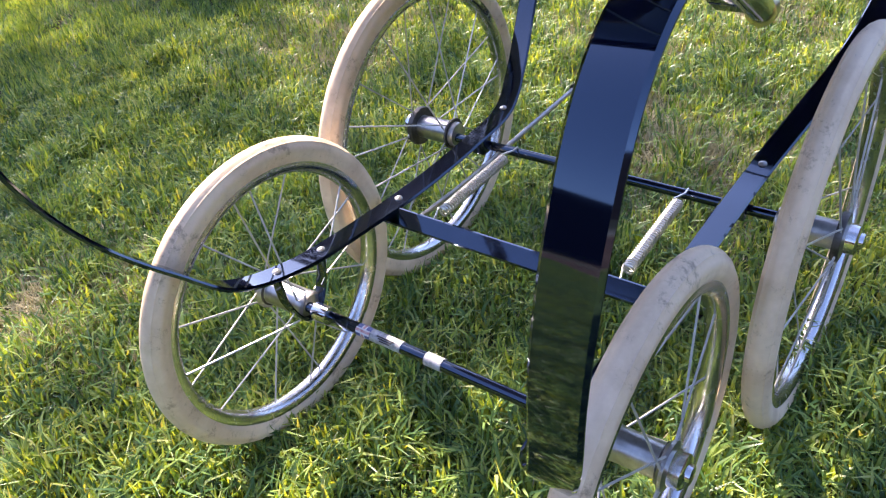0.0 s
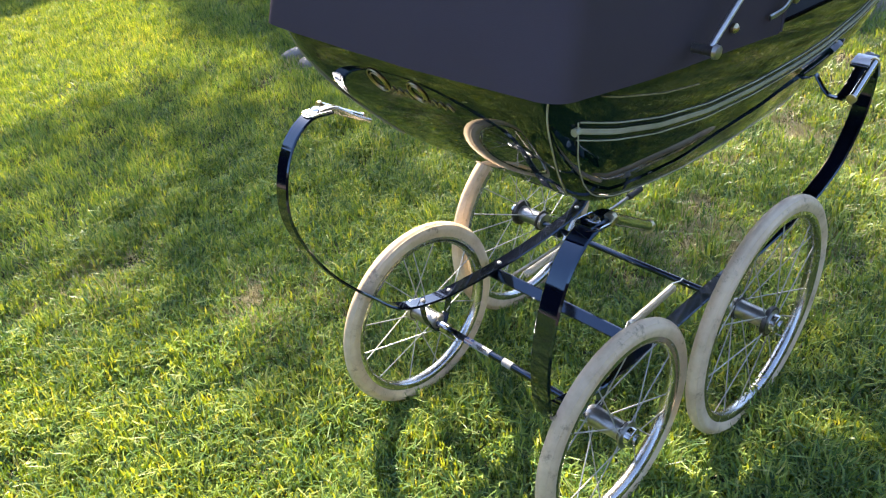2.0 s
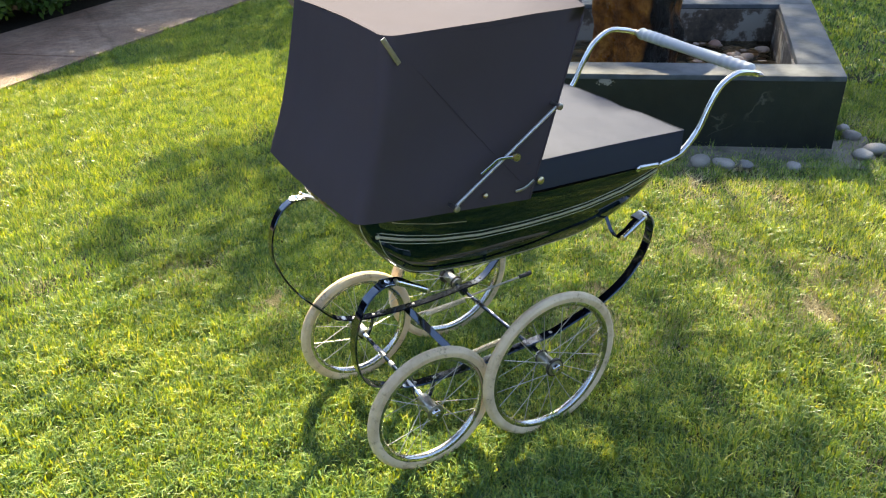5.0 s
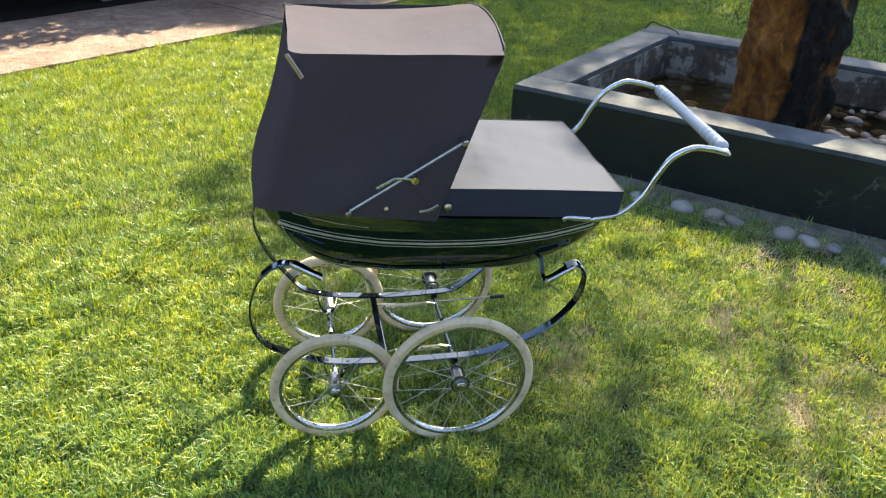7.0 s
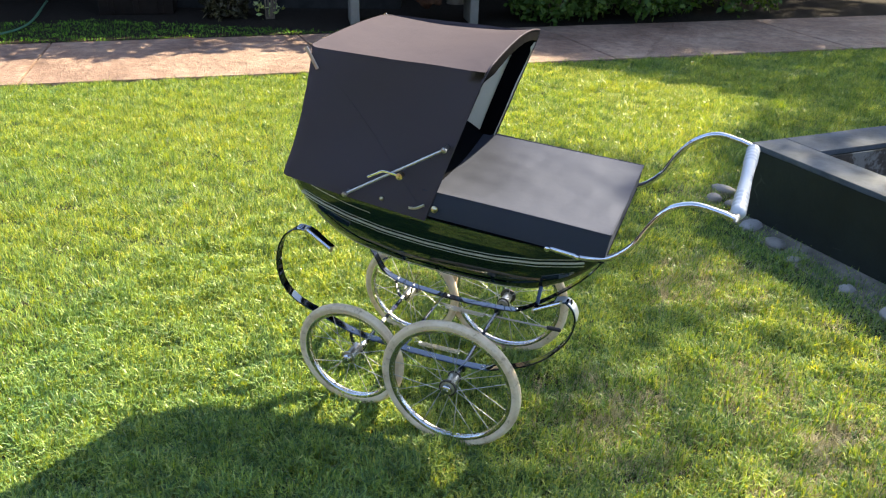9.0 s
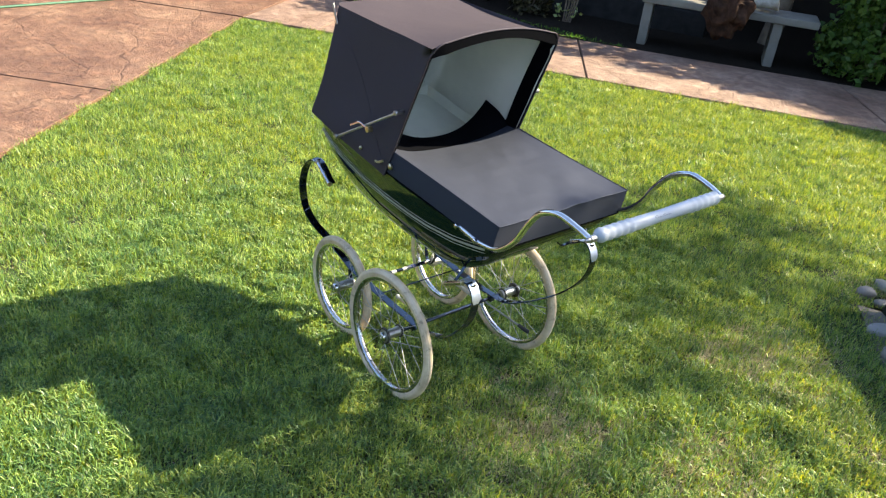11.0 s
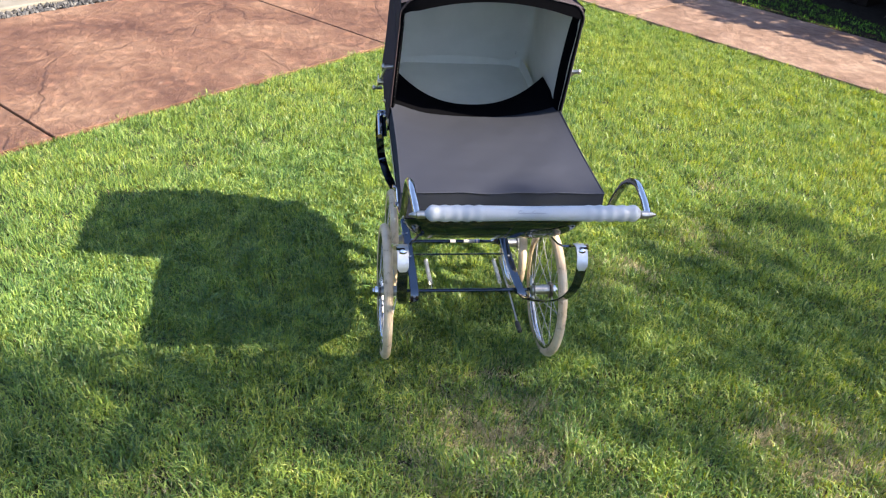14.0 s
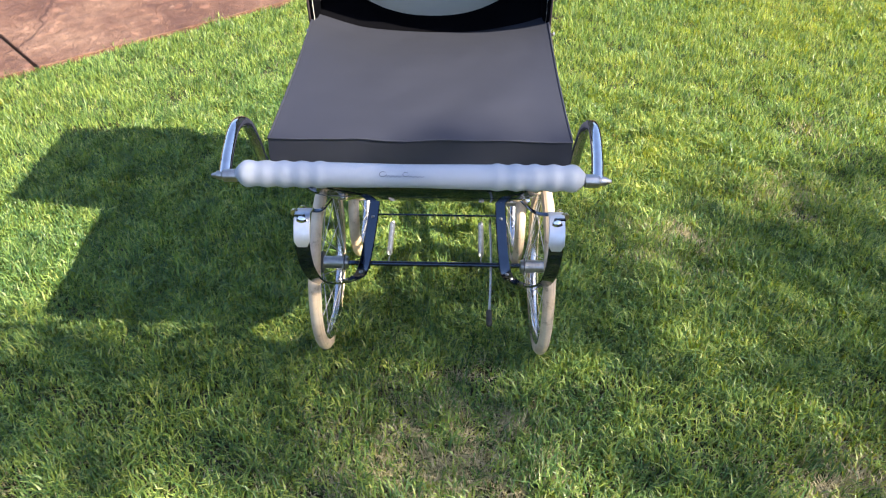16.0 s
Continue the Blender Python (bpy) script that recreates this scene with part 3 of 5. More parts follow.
for k in range(240):
    s, t = rng.uniform(T2 + 0.05, lu - T2 - 0.05), rng.uniform(T2 + 0.05, lv - T2 - 0.05)
    if s < 1.2 and rng.random() < 0.7:
        s = rng.uniform(1.2, lu - T2 - 0.05)
    x, y = pond_at(s, t)
    if math.hypot(x - 2.33, y - 1.91) < 0.36:
        continue
    put_stone("pebble", x, y, rng.uniform(0.05, 0.10 + 0.03 * (s > 1.2)), rng.uniform(0.028, 0.060), "smooth river pebble lying in the pond", "pebbles in the pond", PEBBLES)
# stones along the pond's foot
for x, y, size in ((0.96, 1.67, 0.075), (0.84, 1.84, 0.080), (1.04, 1.53, 0.050), (1.27, 1.33, 0.060), (1.45, 1.16, 0.090), (1.57, 1.06, 0.085), (1.65, 0.98, 0.070), (1.83, 0.83, 0.080), (1.90, 0.74, 0.085), (1.99, 0.68, 0.065), (2.16, 0.52, 0.06), (2.56, 0.41, 0.085), (2.67, 0.42, 0.090), (2.74, 0.60, 0.08), (2.82, 0.70, 0.07), (0.67, 2.26, 0.085), (0.63, 2.13, 0.070), (0.73, 2.10, 0.06)):
    put_stone("stone", x, y, -0.020, size * 0.8, "rounded grey river stone half sunk at the pond's foot", "stones round the pond", STONES)
dirt_pts = [Vector(pond_at(*p)) for p in ((-0.03, -0.10), (0.6, -0.24), (1.3, -0.30), (lu + 0.2, -0.26), (lu + 0.2, 0.2), (lu, 0.1), (lu, -0.005), (0, -0.005))]
tagged(part("bare_ground", slab([(p.x, p.y) for p in dirt_pts], -0.004, 0.02), DIRT, None, smooth=False), "bare dusty earth along the pond wall", "ground", kind="structure")

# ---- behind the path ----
bed = tagged(part("planting_bed", slab([pathway(-2.5, 1.37), pathway(13, 1.37), pathway(13, 6.0), pathway(-2.5, 6.0)], 0.0, 0.025), SHADED_BED, None, smooth=False), "planting bed behind the path, shade in its colour", "ground", kind="structure")


def leaf_cloud(name, centres, count, size, mat, seed, parent=None, label=""):
    """A joined crown of small pointed leaves scattered in clumps (x, y, z, rx, ry, rz)."""
    r = np.random.RandomState(seed)
    vs, fs = [], []
    weights = np.array([c[3] * c[4] * c[5] for c in centres]) ** 0.67
    weights /= weights.sum()
    pick = r.choice(len(centres), count, p=weights)
    d = r.normal(size=(count, 3))
    d /= np.linalg.norm(d, axis=1)[:, None]
    rad = r.uniform(0.35, 1.08, count) ** 0.5
    c = np.array(centres)[pick]
    pos = c[:, :3] + d * c[:, 3:] * rad[:, None]
    ax = r.normal(size=(count, 3))
    ax /= np.linalg.norm(ax, axis=1)[:, None]
    bx = np.cross(ax, r.normal(size=(count, 3)))
    bx /= np.linalg.norm(bx, axis=1)[:, None]
    cx = np.cross(ax, bx)
    L = size * r.uniform(0.6, 1.3, count)[:, None]
    w = L * 0.30
    p0, p1, p2, p3 = pos, pos + ax * L * 0.5 + bx * w + cx * L * 0.08, pos + ax * L, pos + ax * L * 0.5 - bx * w + cx * L * 0.08
    vs = np.stack([p0, p1, p2, p3], 1).reshape(-1, 3)
    me = bpy.data.meshes.new(name)
    me.vertices.add(count * 4)
    me.vertices.foreach_set("co", vs.ravel())
    tri = np.arange(count * 4).reshape(-1, 4)[:, [0, 1, 2, 0, 2, 3]].ravel()
    me.loops.add(count * 6)
    me.loops.foreach_set("vertex_index", tri.astype(np.int32))
    me.polygons.add(count * 2)
    me.polygons.foreach_set("loop_start", np.arange(0, count * 6, 3, dtype=np.int32))
    me.update(calc_edges=True)
    me.materials.append(mat)
    ob = new(name, me)
    if parent:
        ob.parent = parent
    if label:
        ob["label"] = label
    return ob


def limb(bm, a, b, r0, r1, bend, seed):
    a, b = Vector(a), Vector(b)
    off = Vector(noise.noise_vector(a * 3 + Vector((seed, seed, 0)))) * bend
    p = smooth_path([a, a.lerp(b, 0.35) + off, a.lerp(b, 0.7) + off * 0.6, b], 4)
    sweep(bm, p, disc(1.0, 8), taper=lambda k: r0 + (r1 - r0) * k)


def shrub(x, y, w, h, seed, label, leaves=5200, mat=FOLIAGE, size=0.075):
    t = thing("shrub", label, "shrub", pose(x, y, 0))
    r = random.Random(seed)
    bm = bmesh.new()
    clumps = []
    for k in range(9):
        a = 2 * math.pi * k / 9 + r.uniform(-0.3, 0.3)
        tip = (math.cos(a) * w * r.uniform(0.25, 0.75), math.sin(a) * w * r.uniform(0.25, 0.75), h * r.uniform(0.4, 0.95))
        limb(bm, (0, 0, 0), tip, 0.014, 0.004, 0.06, k + seed)
        clumps.append((*tip, w * 0.38, w * 0.38, h * 0.26))
    part("stems", bm, BARK, t)
    clumps += [(math.cos(k) * w * 0.6, math.sin(k) * w * 0.6, h * 0.25, w * 0.35, w * 0.35, h * 0.22) for k in range(6)]
    leaf_cloud("leaves", clumps, leaves, size, mat, seed, t)
    return t


x, y = pathway(5.75, 1.75)
shrub(x, y, 0.62, 1.15, 3, "leafy green shrub beside the concrete bench", 6500)
x, y = pathway(6.75, 1.85)
shrub(x, y, 0.70, 1.25, 4, "leafy green shrub overhanging the path", 6500)
x, y = pathway(8.0, 2.0)
shrub(x, y, 0.75, 1.3, 5, "leafy green shrub behind the path", 5000)
x, y = pathway(2.3, 2.32)
shrub(x, y, 0.26, 0.30, 6, "low dark brownish plant in the shaded bed", 900, DARK_LEAF, 0.06)

# bench
bench = thing("garden_bench", "pale concrete slab bench on two panel legs behind the path", "bench")
bd = Vector((0.846, 0.533, 0))
bn = Vector((-0.533, 0.846, 0))
bturn = Matrix(((bd.x, bn.x, 0, 0), (bd.y, bn.y, 0, 0), (0, 0, 1, 0), (0, 0, 0, 1)))
bc = Vector((-2.63, 5.47, 0)) + bn * 0.13
bench.matrix_basis = Matrix.Translation(bc) @ bturn
part("seat_slab", box((1.66, 0.42, 0.07), (0.145, 0, 0.455), 0.008), CONCRETE, bench, "pale concrete seat slab")
for s in (-0.62, 0.62):
    part("leg", box((0.09, 0.34, 0.42), (s, 0, 0.21), 0.008), CONCRETE, bench)

# dried root on the bench
bm = bmesh.new()
bmesh.ops.create_icosphere(bm, subdivisions=4, radius=1.0)
for v in bm.verts:
    q = v.co.copy()
    k = 1 + 0.38 * noise.noise(q * 2.1) + 0.26 * noise.noise(Vector((q.x * 6.0, q.y * 6.0, q.z * 2.5))) + 0.14 * noise.noise(q * 11.0)
    v.co = Vector((q.x * 0.21 * k, q.y * 0.15 * k, q.z * 0.24 * k))
root = tagged(part("driftwood_burl", bm, ROOT_WOOD, None, angle=80), "gnarled dark reddish-brown wood burl leaning on the bench", "driftwood")
root.matrix_basis = Matrix.Translation(bc + bd * 0.13 - bn * 0.345 + Vector((0, 0, 0.50)))

bm = bmesh.new()
sweep(bm, smooth_path([(-0.30, 0.02, 0.0), (-0.12, -0.02, 0.02), (0.08, 0.01, 0.0), (0.28, -0.02, 0.03)], 6), disc(1.0, 12), taper=lambda k: 0.062 + 0.016 * math.sin(7 * k))
for v in bm.verts:
    v.co += Vector(noise.noise_vector(v.co * 9.0)) * 0.016
log = tagged(part("driftwood_log", bm, PALE_WOOD, None, angle=80), "pale bleached driftwood log lying on the bench", "driftwood")
log.matrix_basis = Matrix.Translation(bc + bd * 0.30 - bn * 0.06 + Vector((0, 0, 0.555))) @ bturn

# slender multi-stem tree at the path
young = thing("young_tree", "slender multi-stemmed young tree with sparse pale leaves", "tree", pose(-4.10, 5.03, 0))
bm = bmesh.new()
tips = []
for k, (dx, dy) in enumerate(((0.00, -0.02), (0.08, 0.06), (0.16, 0.14), (0.24, 0.24), (0.34, 0.20))):
    limb(bm, (0.015 * k - 0.03, 0.012 * k - 0.02, 0), (dx * 1.25, dy * 1.25, 2.1 + 0.06 * k), 0.0095, 0.005, 0.035, k)
    tips.append((dx * 1.6, dy * 1.6, 2.0, 0.35, 0.35, 0.45))
part("trunk", bm, BARK, young, "thin pinkish-brown stems")
leaf_cloud("crown", tips, 560, 0.085, FOLIAGE, 12, young)
bm = bmesh.new()
low_tips = ((0.30, 0.22, 0.66), (0.52, 0.36, 0.76), (0.66, 0.50, 0.70), (0.16, 0.10, 0.62), (-0.30, -0.22, 0.50), (-0.48, -0.34, 0.44), (0.04, -0.06, 0.42))
for k, (dx, dy, z) in enumerate(low_tips):
    limb(bm, (0.02, 0.02, z - 0.22), (dx, dy, z), 0.004, 0.002, 0.05, k + 20)
part("twigs", bm, BARK, young)
leaf_cloud("low_leaves", [(*p, 0.13, 0.13, 0.08) for p in low_tips] + [(0.0, 0.0, 0.10, 0.16, 0.16, 0.10)], 190, 0.062, SUNLIT_LEAF, 13, young, "small pale green leaves coloured as sunlit")

# shaded box and low wall
bx = Vector((-5.59, 4.81, 0))
bin_ob = thing("storage_box", "dark brown wooden storage box in the shaded bed", "box", Matrix.Translation(bx) @ bturn)
part("box_body", box((0.75, 0.55, 0.62), (0, 0, 0.31), 0.01), DARK_WOOD, bin_ob)
part("lid", box((0.79, 0.59, 0.04), (0, 0, 0.645), 0.008), DARK_WOOD, bin_ob)
for s in (-0.25, 0.0, 0.25):
    part("batten", box((0.05, 0.02, 0.56), (s, -0.285, 0.30), 0.004), DARK_WOOD, bin_ob)
# grey wall drawn near-black, its shade being in the stone's colour
tagged(part("wall_low", slab([pathway(1.2, 3.0), pathway(4.2, 2.5), pathway(4.25, 2.68), pathway(1.25, 3.2)], 0.24, 0.27, 0.01), SHADED_STONE, None, smooth=False), "low grey retaining wall in the bed, shade in its colour", "wall", kind="structure")
# north wall coloured as shade; the other three are unseen, added to enclose
for nm, pts, hgt, mat, lab in (("wall_north", [pathway(-4, 4.2), pathway(16, 4.2), pathway(16, 4.4), pathway(-4, 4.4)], 3.0, HOUSE_WALL, "plain house wall behind the garden, shade in its colour"),
                               ("wall_west", [(-12.2, -12), (-12.0, -12), (-12.0, 5.0), (-12.2, 5.0)], 2.5, HOUSE_WALL, "unseen house wall added beyond the patio, coloured dark"),
                               ("wall_south", [(-12, -10.2), (12, -10.2), (12, -10.0), (-12, -10.0)], 3.0, HOUSE_WALL, "unseen house wall added behind the lawn, coloured dark"),
                               ("wall_east", [(12.0, -10), (12.2, -10), (12.2, 14), (12.0, 14)], 2.4, HOUSE_WALL, "unseen garden wall added to the east, coloured dark")):
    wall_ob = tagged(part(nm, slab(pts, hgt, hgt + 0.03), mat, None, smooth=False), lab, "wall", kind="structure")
    if nm == "wall_north":
        for k in range(7):
            part("siding_board", slab([pathway(0.8, 4.175), pathway(2.08, 4.175), pathway(2.08, 4.199), pathway(0.8, 4.199)], 0.20 + 0.16 * k, 0.152, 0.004), SIDING, wall_ob, "pale painted siding board")

# board out of view on the west wall, added for a tan band in reflections
tagged(part("trim", slab([(-12.35, -12), (-11.8, -12), (-11.8, 5.0), (-12.35, 5.0)], 3.1, 0.6, 0.02), STUCCO, None, smooth=False), "unseen tan eaves board added for its reflection", "trim", kind="structure")

# roof out of view, added with its posts to shade the bed
shade_cover = thing("shade_roof", "unseen dark timber roof added to shade the planting bed", "roof")
part("roof_deck", slab([pathway(-1.5, 2.85), pathway(9, 2.85), pathway(9, 4.19), pathway(-1.5, 4.19)], 2.5, 0.08), DARK_WOOD, shade_cover, smooth=False)
for u in (0.3, 3.4, 6.4, 8.8):
    x, y = pathway(u, 3.42)
    part("post", box((0.12, 0.12, 2.45), (x, y, 1.2), 0.006, bturn.to_3x3().to_4x4()), DARK_WOOD, shade_cover)

# garden hose
hose = tagged(part("garden_hose", tube(smooth_path([(-5.60, -2.6, 0.022), (-5.69, -1.70, 0.022), (-5.80, -0.44, 0.022), (-5.93, 0.6, 0.022), (-5.99, 1.51, 0.022), (-6.05, 2.2, 0.022), (-5.95, 2.9, 0.022), (-5.98, 3.6, 0.015), (-6.7, 4.6, 0.03)], 8), 0.011, 8), HOSE_GREEN, None), "pale green garden hose lying across the patio", "hose")

# trees on the sunny side, beyond the pond
def tree(x, y, h, clumps, seed, label, leaves, size=0.125):
    t = thing("garden_tree", label, "tree", pose(x, y, 0))
    bm = bmesh.new()
    sweep(bm, smooth_path([(0, 0, -0.02), (0.05, 0.03, h * 0.25), (-0.04, 0.06, h * 0.55)], 6), disc(1.0, 12), taper=lambda k: (0.17 - 0.07 * k) * min(1, h / 4))
    for c in clumps[::max(1, len(clumps) // 40)]:
        limb(bm, (0.0, 0.04, h * 0.50), (c[0], c[1], c[2]), 0.06, 0.012, 0.3, seed + c[0])
    part("trunk", bm, BARK, t, "grey-brown trunk and limbs")
    leaf_cloud("crown", clumps, leaves, size, TREE_LEAF, seed, t, "loose green crown with gaps")
    return t


def shade_clump(sx, sy, z, r, rz):
    """A clump of the crown whose shade falls at (sx, sy) on the lawn."""
    return (sx + 0.545 * z - TX, sy + 1.03 * z - TY, z, r, r, rz)


WEST = ((-4.6, 0.10), (-2.0, 0.02), (-1.2, -0.02), (-0.55, 0.00), (-0.40, -0.12), (0.0, -0.26), (0.25, -0.38), (0.42, -0.56), (0.6, -0.66), (1.0, -0.82), (1.4, -0.92), (1.7, -1.0), (2.0, -0.82), (2.3, -0.60), (2.5, -0.45), (2.62, -0.20), (2.66, 0.36), (3.25, 0.62), (4.0, 0.83), (4.4, 0.55), (4.5, -0.1), (4.62, -0.8), (4.85, -1.45), (5.4, -1.9), (7.6, -3.0))


def crown_cover(x, y):
    """How much of the sunlight the crowns hold back above the lawn at (x, y)."""
    if x < spread(y, WEST) + 0.04 * math.sin(9.0 * y + 1.0):
        return 0.0
    if 2.26 < y < 2.7 and 0.34 < x < 0.66:
        return 0.0
    if y > 2.6:
        return 0.45 if math.hypot(x - 1.05, y - 4.2) < 0.25 else 0.96
    d = 0.90 if y < 0.2 else 0.76
    if x > 0.30 and -1.5 < y < 1.7 - x * 0.3:
        d -= 0.58 * min(1.0, (x - 0.30) / 0.55) * min(1.0, (y + 1.5) / 0.6) * max(0.55 + 0.45 * min(1.0, max(0.0, (x - 0.75) / 0.3)), 1.0 - max(0.0, y + 0.15))
    if x > 0.6 and y > 1.67 - 0.83 * (x - 0.76):
        d = 0.93
    for px, py, r in ((-0.45, 0.76, 0.13), (-0.68, 1.14, 0.15), (0.15, -0.62, 0.07), (0.30, 2.25, 0.12), (-0.30, 1.75, 0.10)):
        if math.hypot(x - px, y - py) < r:
            d *= 0.35
    return d


TX, TY = 0.0, 0.0
rs = random.Random(77)
crowns = {False: [], True: []}
STEP = 0.15
for i in range(68):
    for j in range(92):
        x, y = -2.7 + STEP * (i + 0.5), -4.6 + STEP * (j + 0.5)
        d = crown_cover(x, y)
        d *= 1.0 - (0.08 if x > -0.1 and y < 1.7 else 0.22) * max(0.0, noise.noise(Vector((x * 3.4, y * 3.4, 4.0))) * 2.0)
        want = -math.log(1 - d) * STEP * STEP * 290
        for k in range(int(want) + (rs.random() < want % 1)):
            crowns[y > 1.9].append(shade_clump(x + STEP * rs.uniform(-0.6, 0.6), y + STEP * rs.uniform(-0.6, 0.6), rs.uniform(7.6, 10.2), 0.04, 0.04))
for far, label in ((False, "tall thin-leaved garden tree beyond the pond"), (True, "tall dense garden tree beyond the pond")):
    crown = [(c[0] + TX, c[1] + TY, *c[2:]) for c in crowns[far]]
    cx, cy = (8.2, 10.6) if not far else (9.4, 12.6)
    tree(cx, cy, 9.0, [(c[0] - cx, c[1] - cy, *c[2:]) for c in crown], 22 if far else 21, label, len(crown))

# leafy tree over the path's bed
TX, TY = pathway(4.9, 2.75)


def path_clump(u, v, z, r, rz):
    x, y = pathway(u, v)
    return shade_clump(x, y, z, r, rz)


over = [path_clump(*c) for c in ((0.6, 1.15, 2.7, 0.35, 0.22), (1.4, 1.05, 2.6, 0.40, 0.25), (2.2, 1.15, 2.7, 0.40, 0.25), (3.0, 1.1, 2.6, 0.40, 0.25), (3.9, 0.95, 2.7, 0.45, 0.25), (4.7, 0.85, 2.6, 0.50, 0.25), (5.5, 0.75, 2.8, 0.5, 0.25), (6.3, 0.8, 2.7, 0.55, 0.3), (7.2, 0.7, 2.8, 0.6, 0.3), (8.1, 0.6, 2.8, 0.6, 0.3), (9.0, 0.6, 2.9, 0.7, 0.3), (10.0, 0.4, 3.0, 0.7, 0.3), (6.0, 0.35, 2.7, 0.4, 0.25), (7.4, 0.25, 2.8, 0.45, 0.25), (8.6, 0.9, 2.8, 0.45, 0.25), (5.2, 1.15, 2.7, 0.4, 0.25), (5.8, 1.1, 2.8, 0.4, 0.25), (6.5, 1.15, 2.7, 0.45, 0.25), (7.3, 1.1, 2.7, 0.45, 0.25))]
tree(TX, TY, 2.6, over, 33, "small leafy tree leaning over the path", 16000, 0.105)

# ---- the pram ----
MID = 0.015          # the chassis' middle line
pram = thing("baby_pram", "vintage coach-built pram, glossy dark green body, charcoal hood, cream tyres", "pram")

# body
PW = 16.0            # how square the body is in plan
HX = (-0.096, 0.497)
TOP_Z = ((-0.59, 0.852), (-0.50, 0.832), (-0.35, 0.806), (-0.07, 0.780), (0.37, 0.748), (0.41, 0.746))
LOW_Z = ((-0.44, 0.622), (-0.36, 0.603), (-0.22, 0.578), (-0.05, 0.566), (0.12, 0.566), (0.20, 0.578), (0.27, 0.605))
LOW = (-0.086, 0.348)


def hull(a, b, v, out=0.0):
    """The body's skin: a from -1 (front) to 1 (rear), b from -1 to 1 across, v from 0 (rim) to 1 (bottom)."""
    tx, ty = HX[0] + HX[1] * a, 0.003 + b * (0.268 - 0.012 * a * a)
    bx, by = LOW[0] + LOW[1] * a, 0.006 + b * 0.200
    tz, lz = spread(tx, TOP_Z), spread(bx, LOW_Z)
    p = Vector((tx + (bx - tx) * v ** 1.45, ty + (by - ty) * v ** 2.4, tz + (lz - tz) * v))
    return p + Vector((a ** 9, b ** 5, -0.2)) * out


def hull_ring(v, n=96, power=PW, out=0.0):
    ring = []
    for k in range(n):
        th = 2 * math.pi * k / n
        c, s = math.cos(th), math.sin(th)
        m = (abs(c) ** power + abs(s) ** power) ** (-1 / power)
        ring.append(hull(c * m, s * m, v, out))
    return ring


rings = [hull_ring(k / 20) for k in range(21)]
low = rings[-1]
centre = Vector((LOW[0], 0.006, 0))
for s in (0.94, 0.8, 0.55, 0.3, 0.08):
    ring = []
    for p in low:
        q = centre.lerp(Vector((p.x, p.y, 0)), s)
        ring.append(Vector((q.x, q.y, spread(q.x, LOW_Z) - 0.006 * (1 - s) - 0.004)))
    rings.append(ring)
bm = grid_mesh(rings, True)
bm.faces.new([v for v in bm.verts][-96:])
body = part("body", bm, BODY_PAINT, pram, "glossy black-green coach-painted body shell")
bm = grid_mesh([hull_ring(0.0, out=0.003), hull_ring(0.0, out=-0.004), [p - Vector((0, 0, 0.012)) for p in hull_ring(0.02, out=-0.006)]], True)
part("rim", shell(bm, 0.003), BODY_PAINT, body)
bm = grid_mesh([[p + Vector((0, 0, 0.004)) for p in hull_ring(0.0, 48, out=0.001)], [p + Vector((0, 0, 0.034)) for p in hull_ring(0.0, 48, out=-0.010)], [p + Vector((0, 0, -0.004)) for p in hull_ring(0.0, 48, out=-0.016)], [Vector((HX[0] + (p.x - HX[0]) * 0.8, p.y * 0.8, p.z - 0.012)) for p in hull_ring(0.0, 48)], [Vector((HX[0] + (p.x - HX[0]) * 0.02, p.y * 0.02, 0.765)) for p in hull_ring(0.0, 48)]], True)
part("inner_deck", bm, LINING, body, "pale inner lining board")


def on_side(z_table, x0, x1, side, out, n=60):
    """A line along the body's side at given heights."""
    pts = []
    for k in range(n + 1):
        x = x0 + (x1 - x0) * k / n
        z = spread(x, z_table)
        lo, hi = 0.0, 1.0
        a = max(-0.985, min(0.985, (x - HX[0]) / HX[1]))
        for _ in range(24):
            v = (lo + hi) / 2
            ax = a
            for _ in range(6):
                p = hull(ax, 1.0, v)
                ax = max(-0.99, min(0.99, ax + (x - p.x) / 0.45))
            b = side * (1 - abs(ax) ** PW) ** (1 / PW)
            if hull(ax, b, v).z > z:
                lo = v
            else:
                hi = v
        pts.append(hull(ax, b, v, out))
    return pts


BAND = ((-0.555, 0.792), (-0.47, 0.760), (-0.38, 0.733), (-0.26, 0.709), (-0.13, 0.696), (0.0, 0.690), (0.095, 0.690), (0.22, 0.702), (0.352, 0.728))


def skin(a, v, side, out=0.001):
    """A point of the body's side, by its place along it."""
    return hull(a, side * (1 - abs(a) ** PW) ** (1 / PW), v, out)


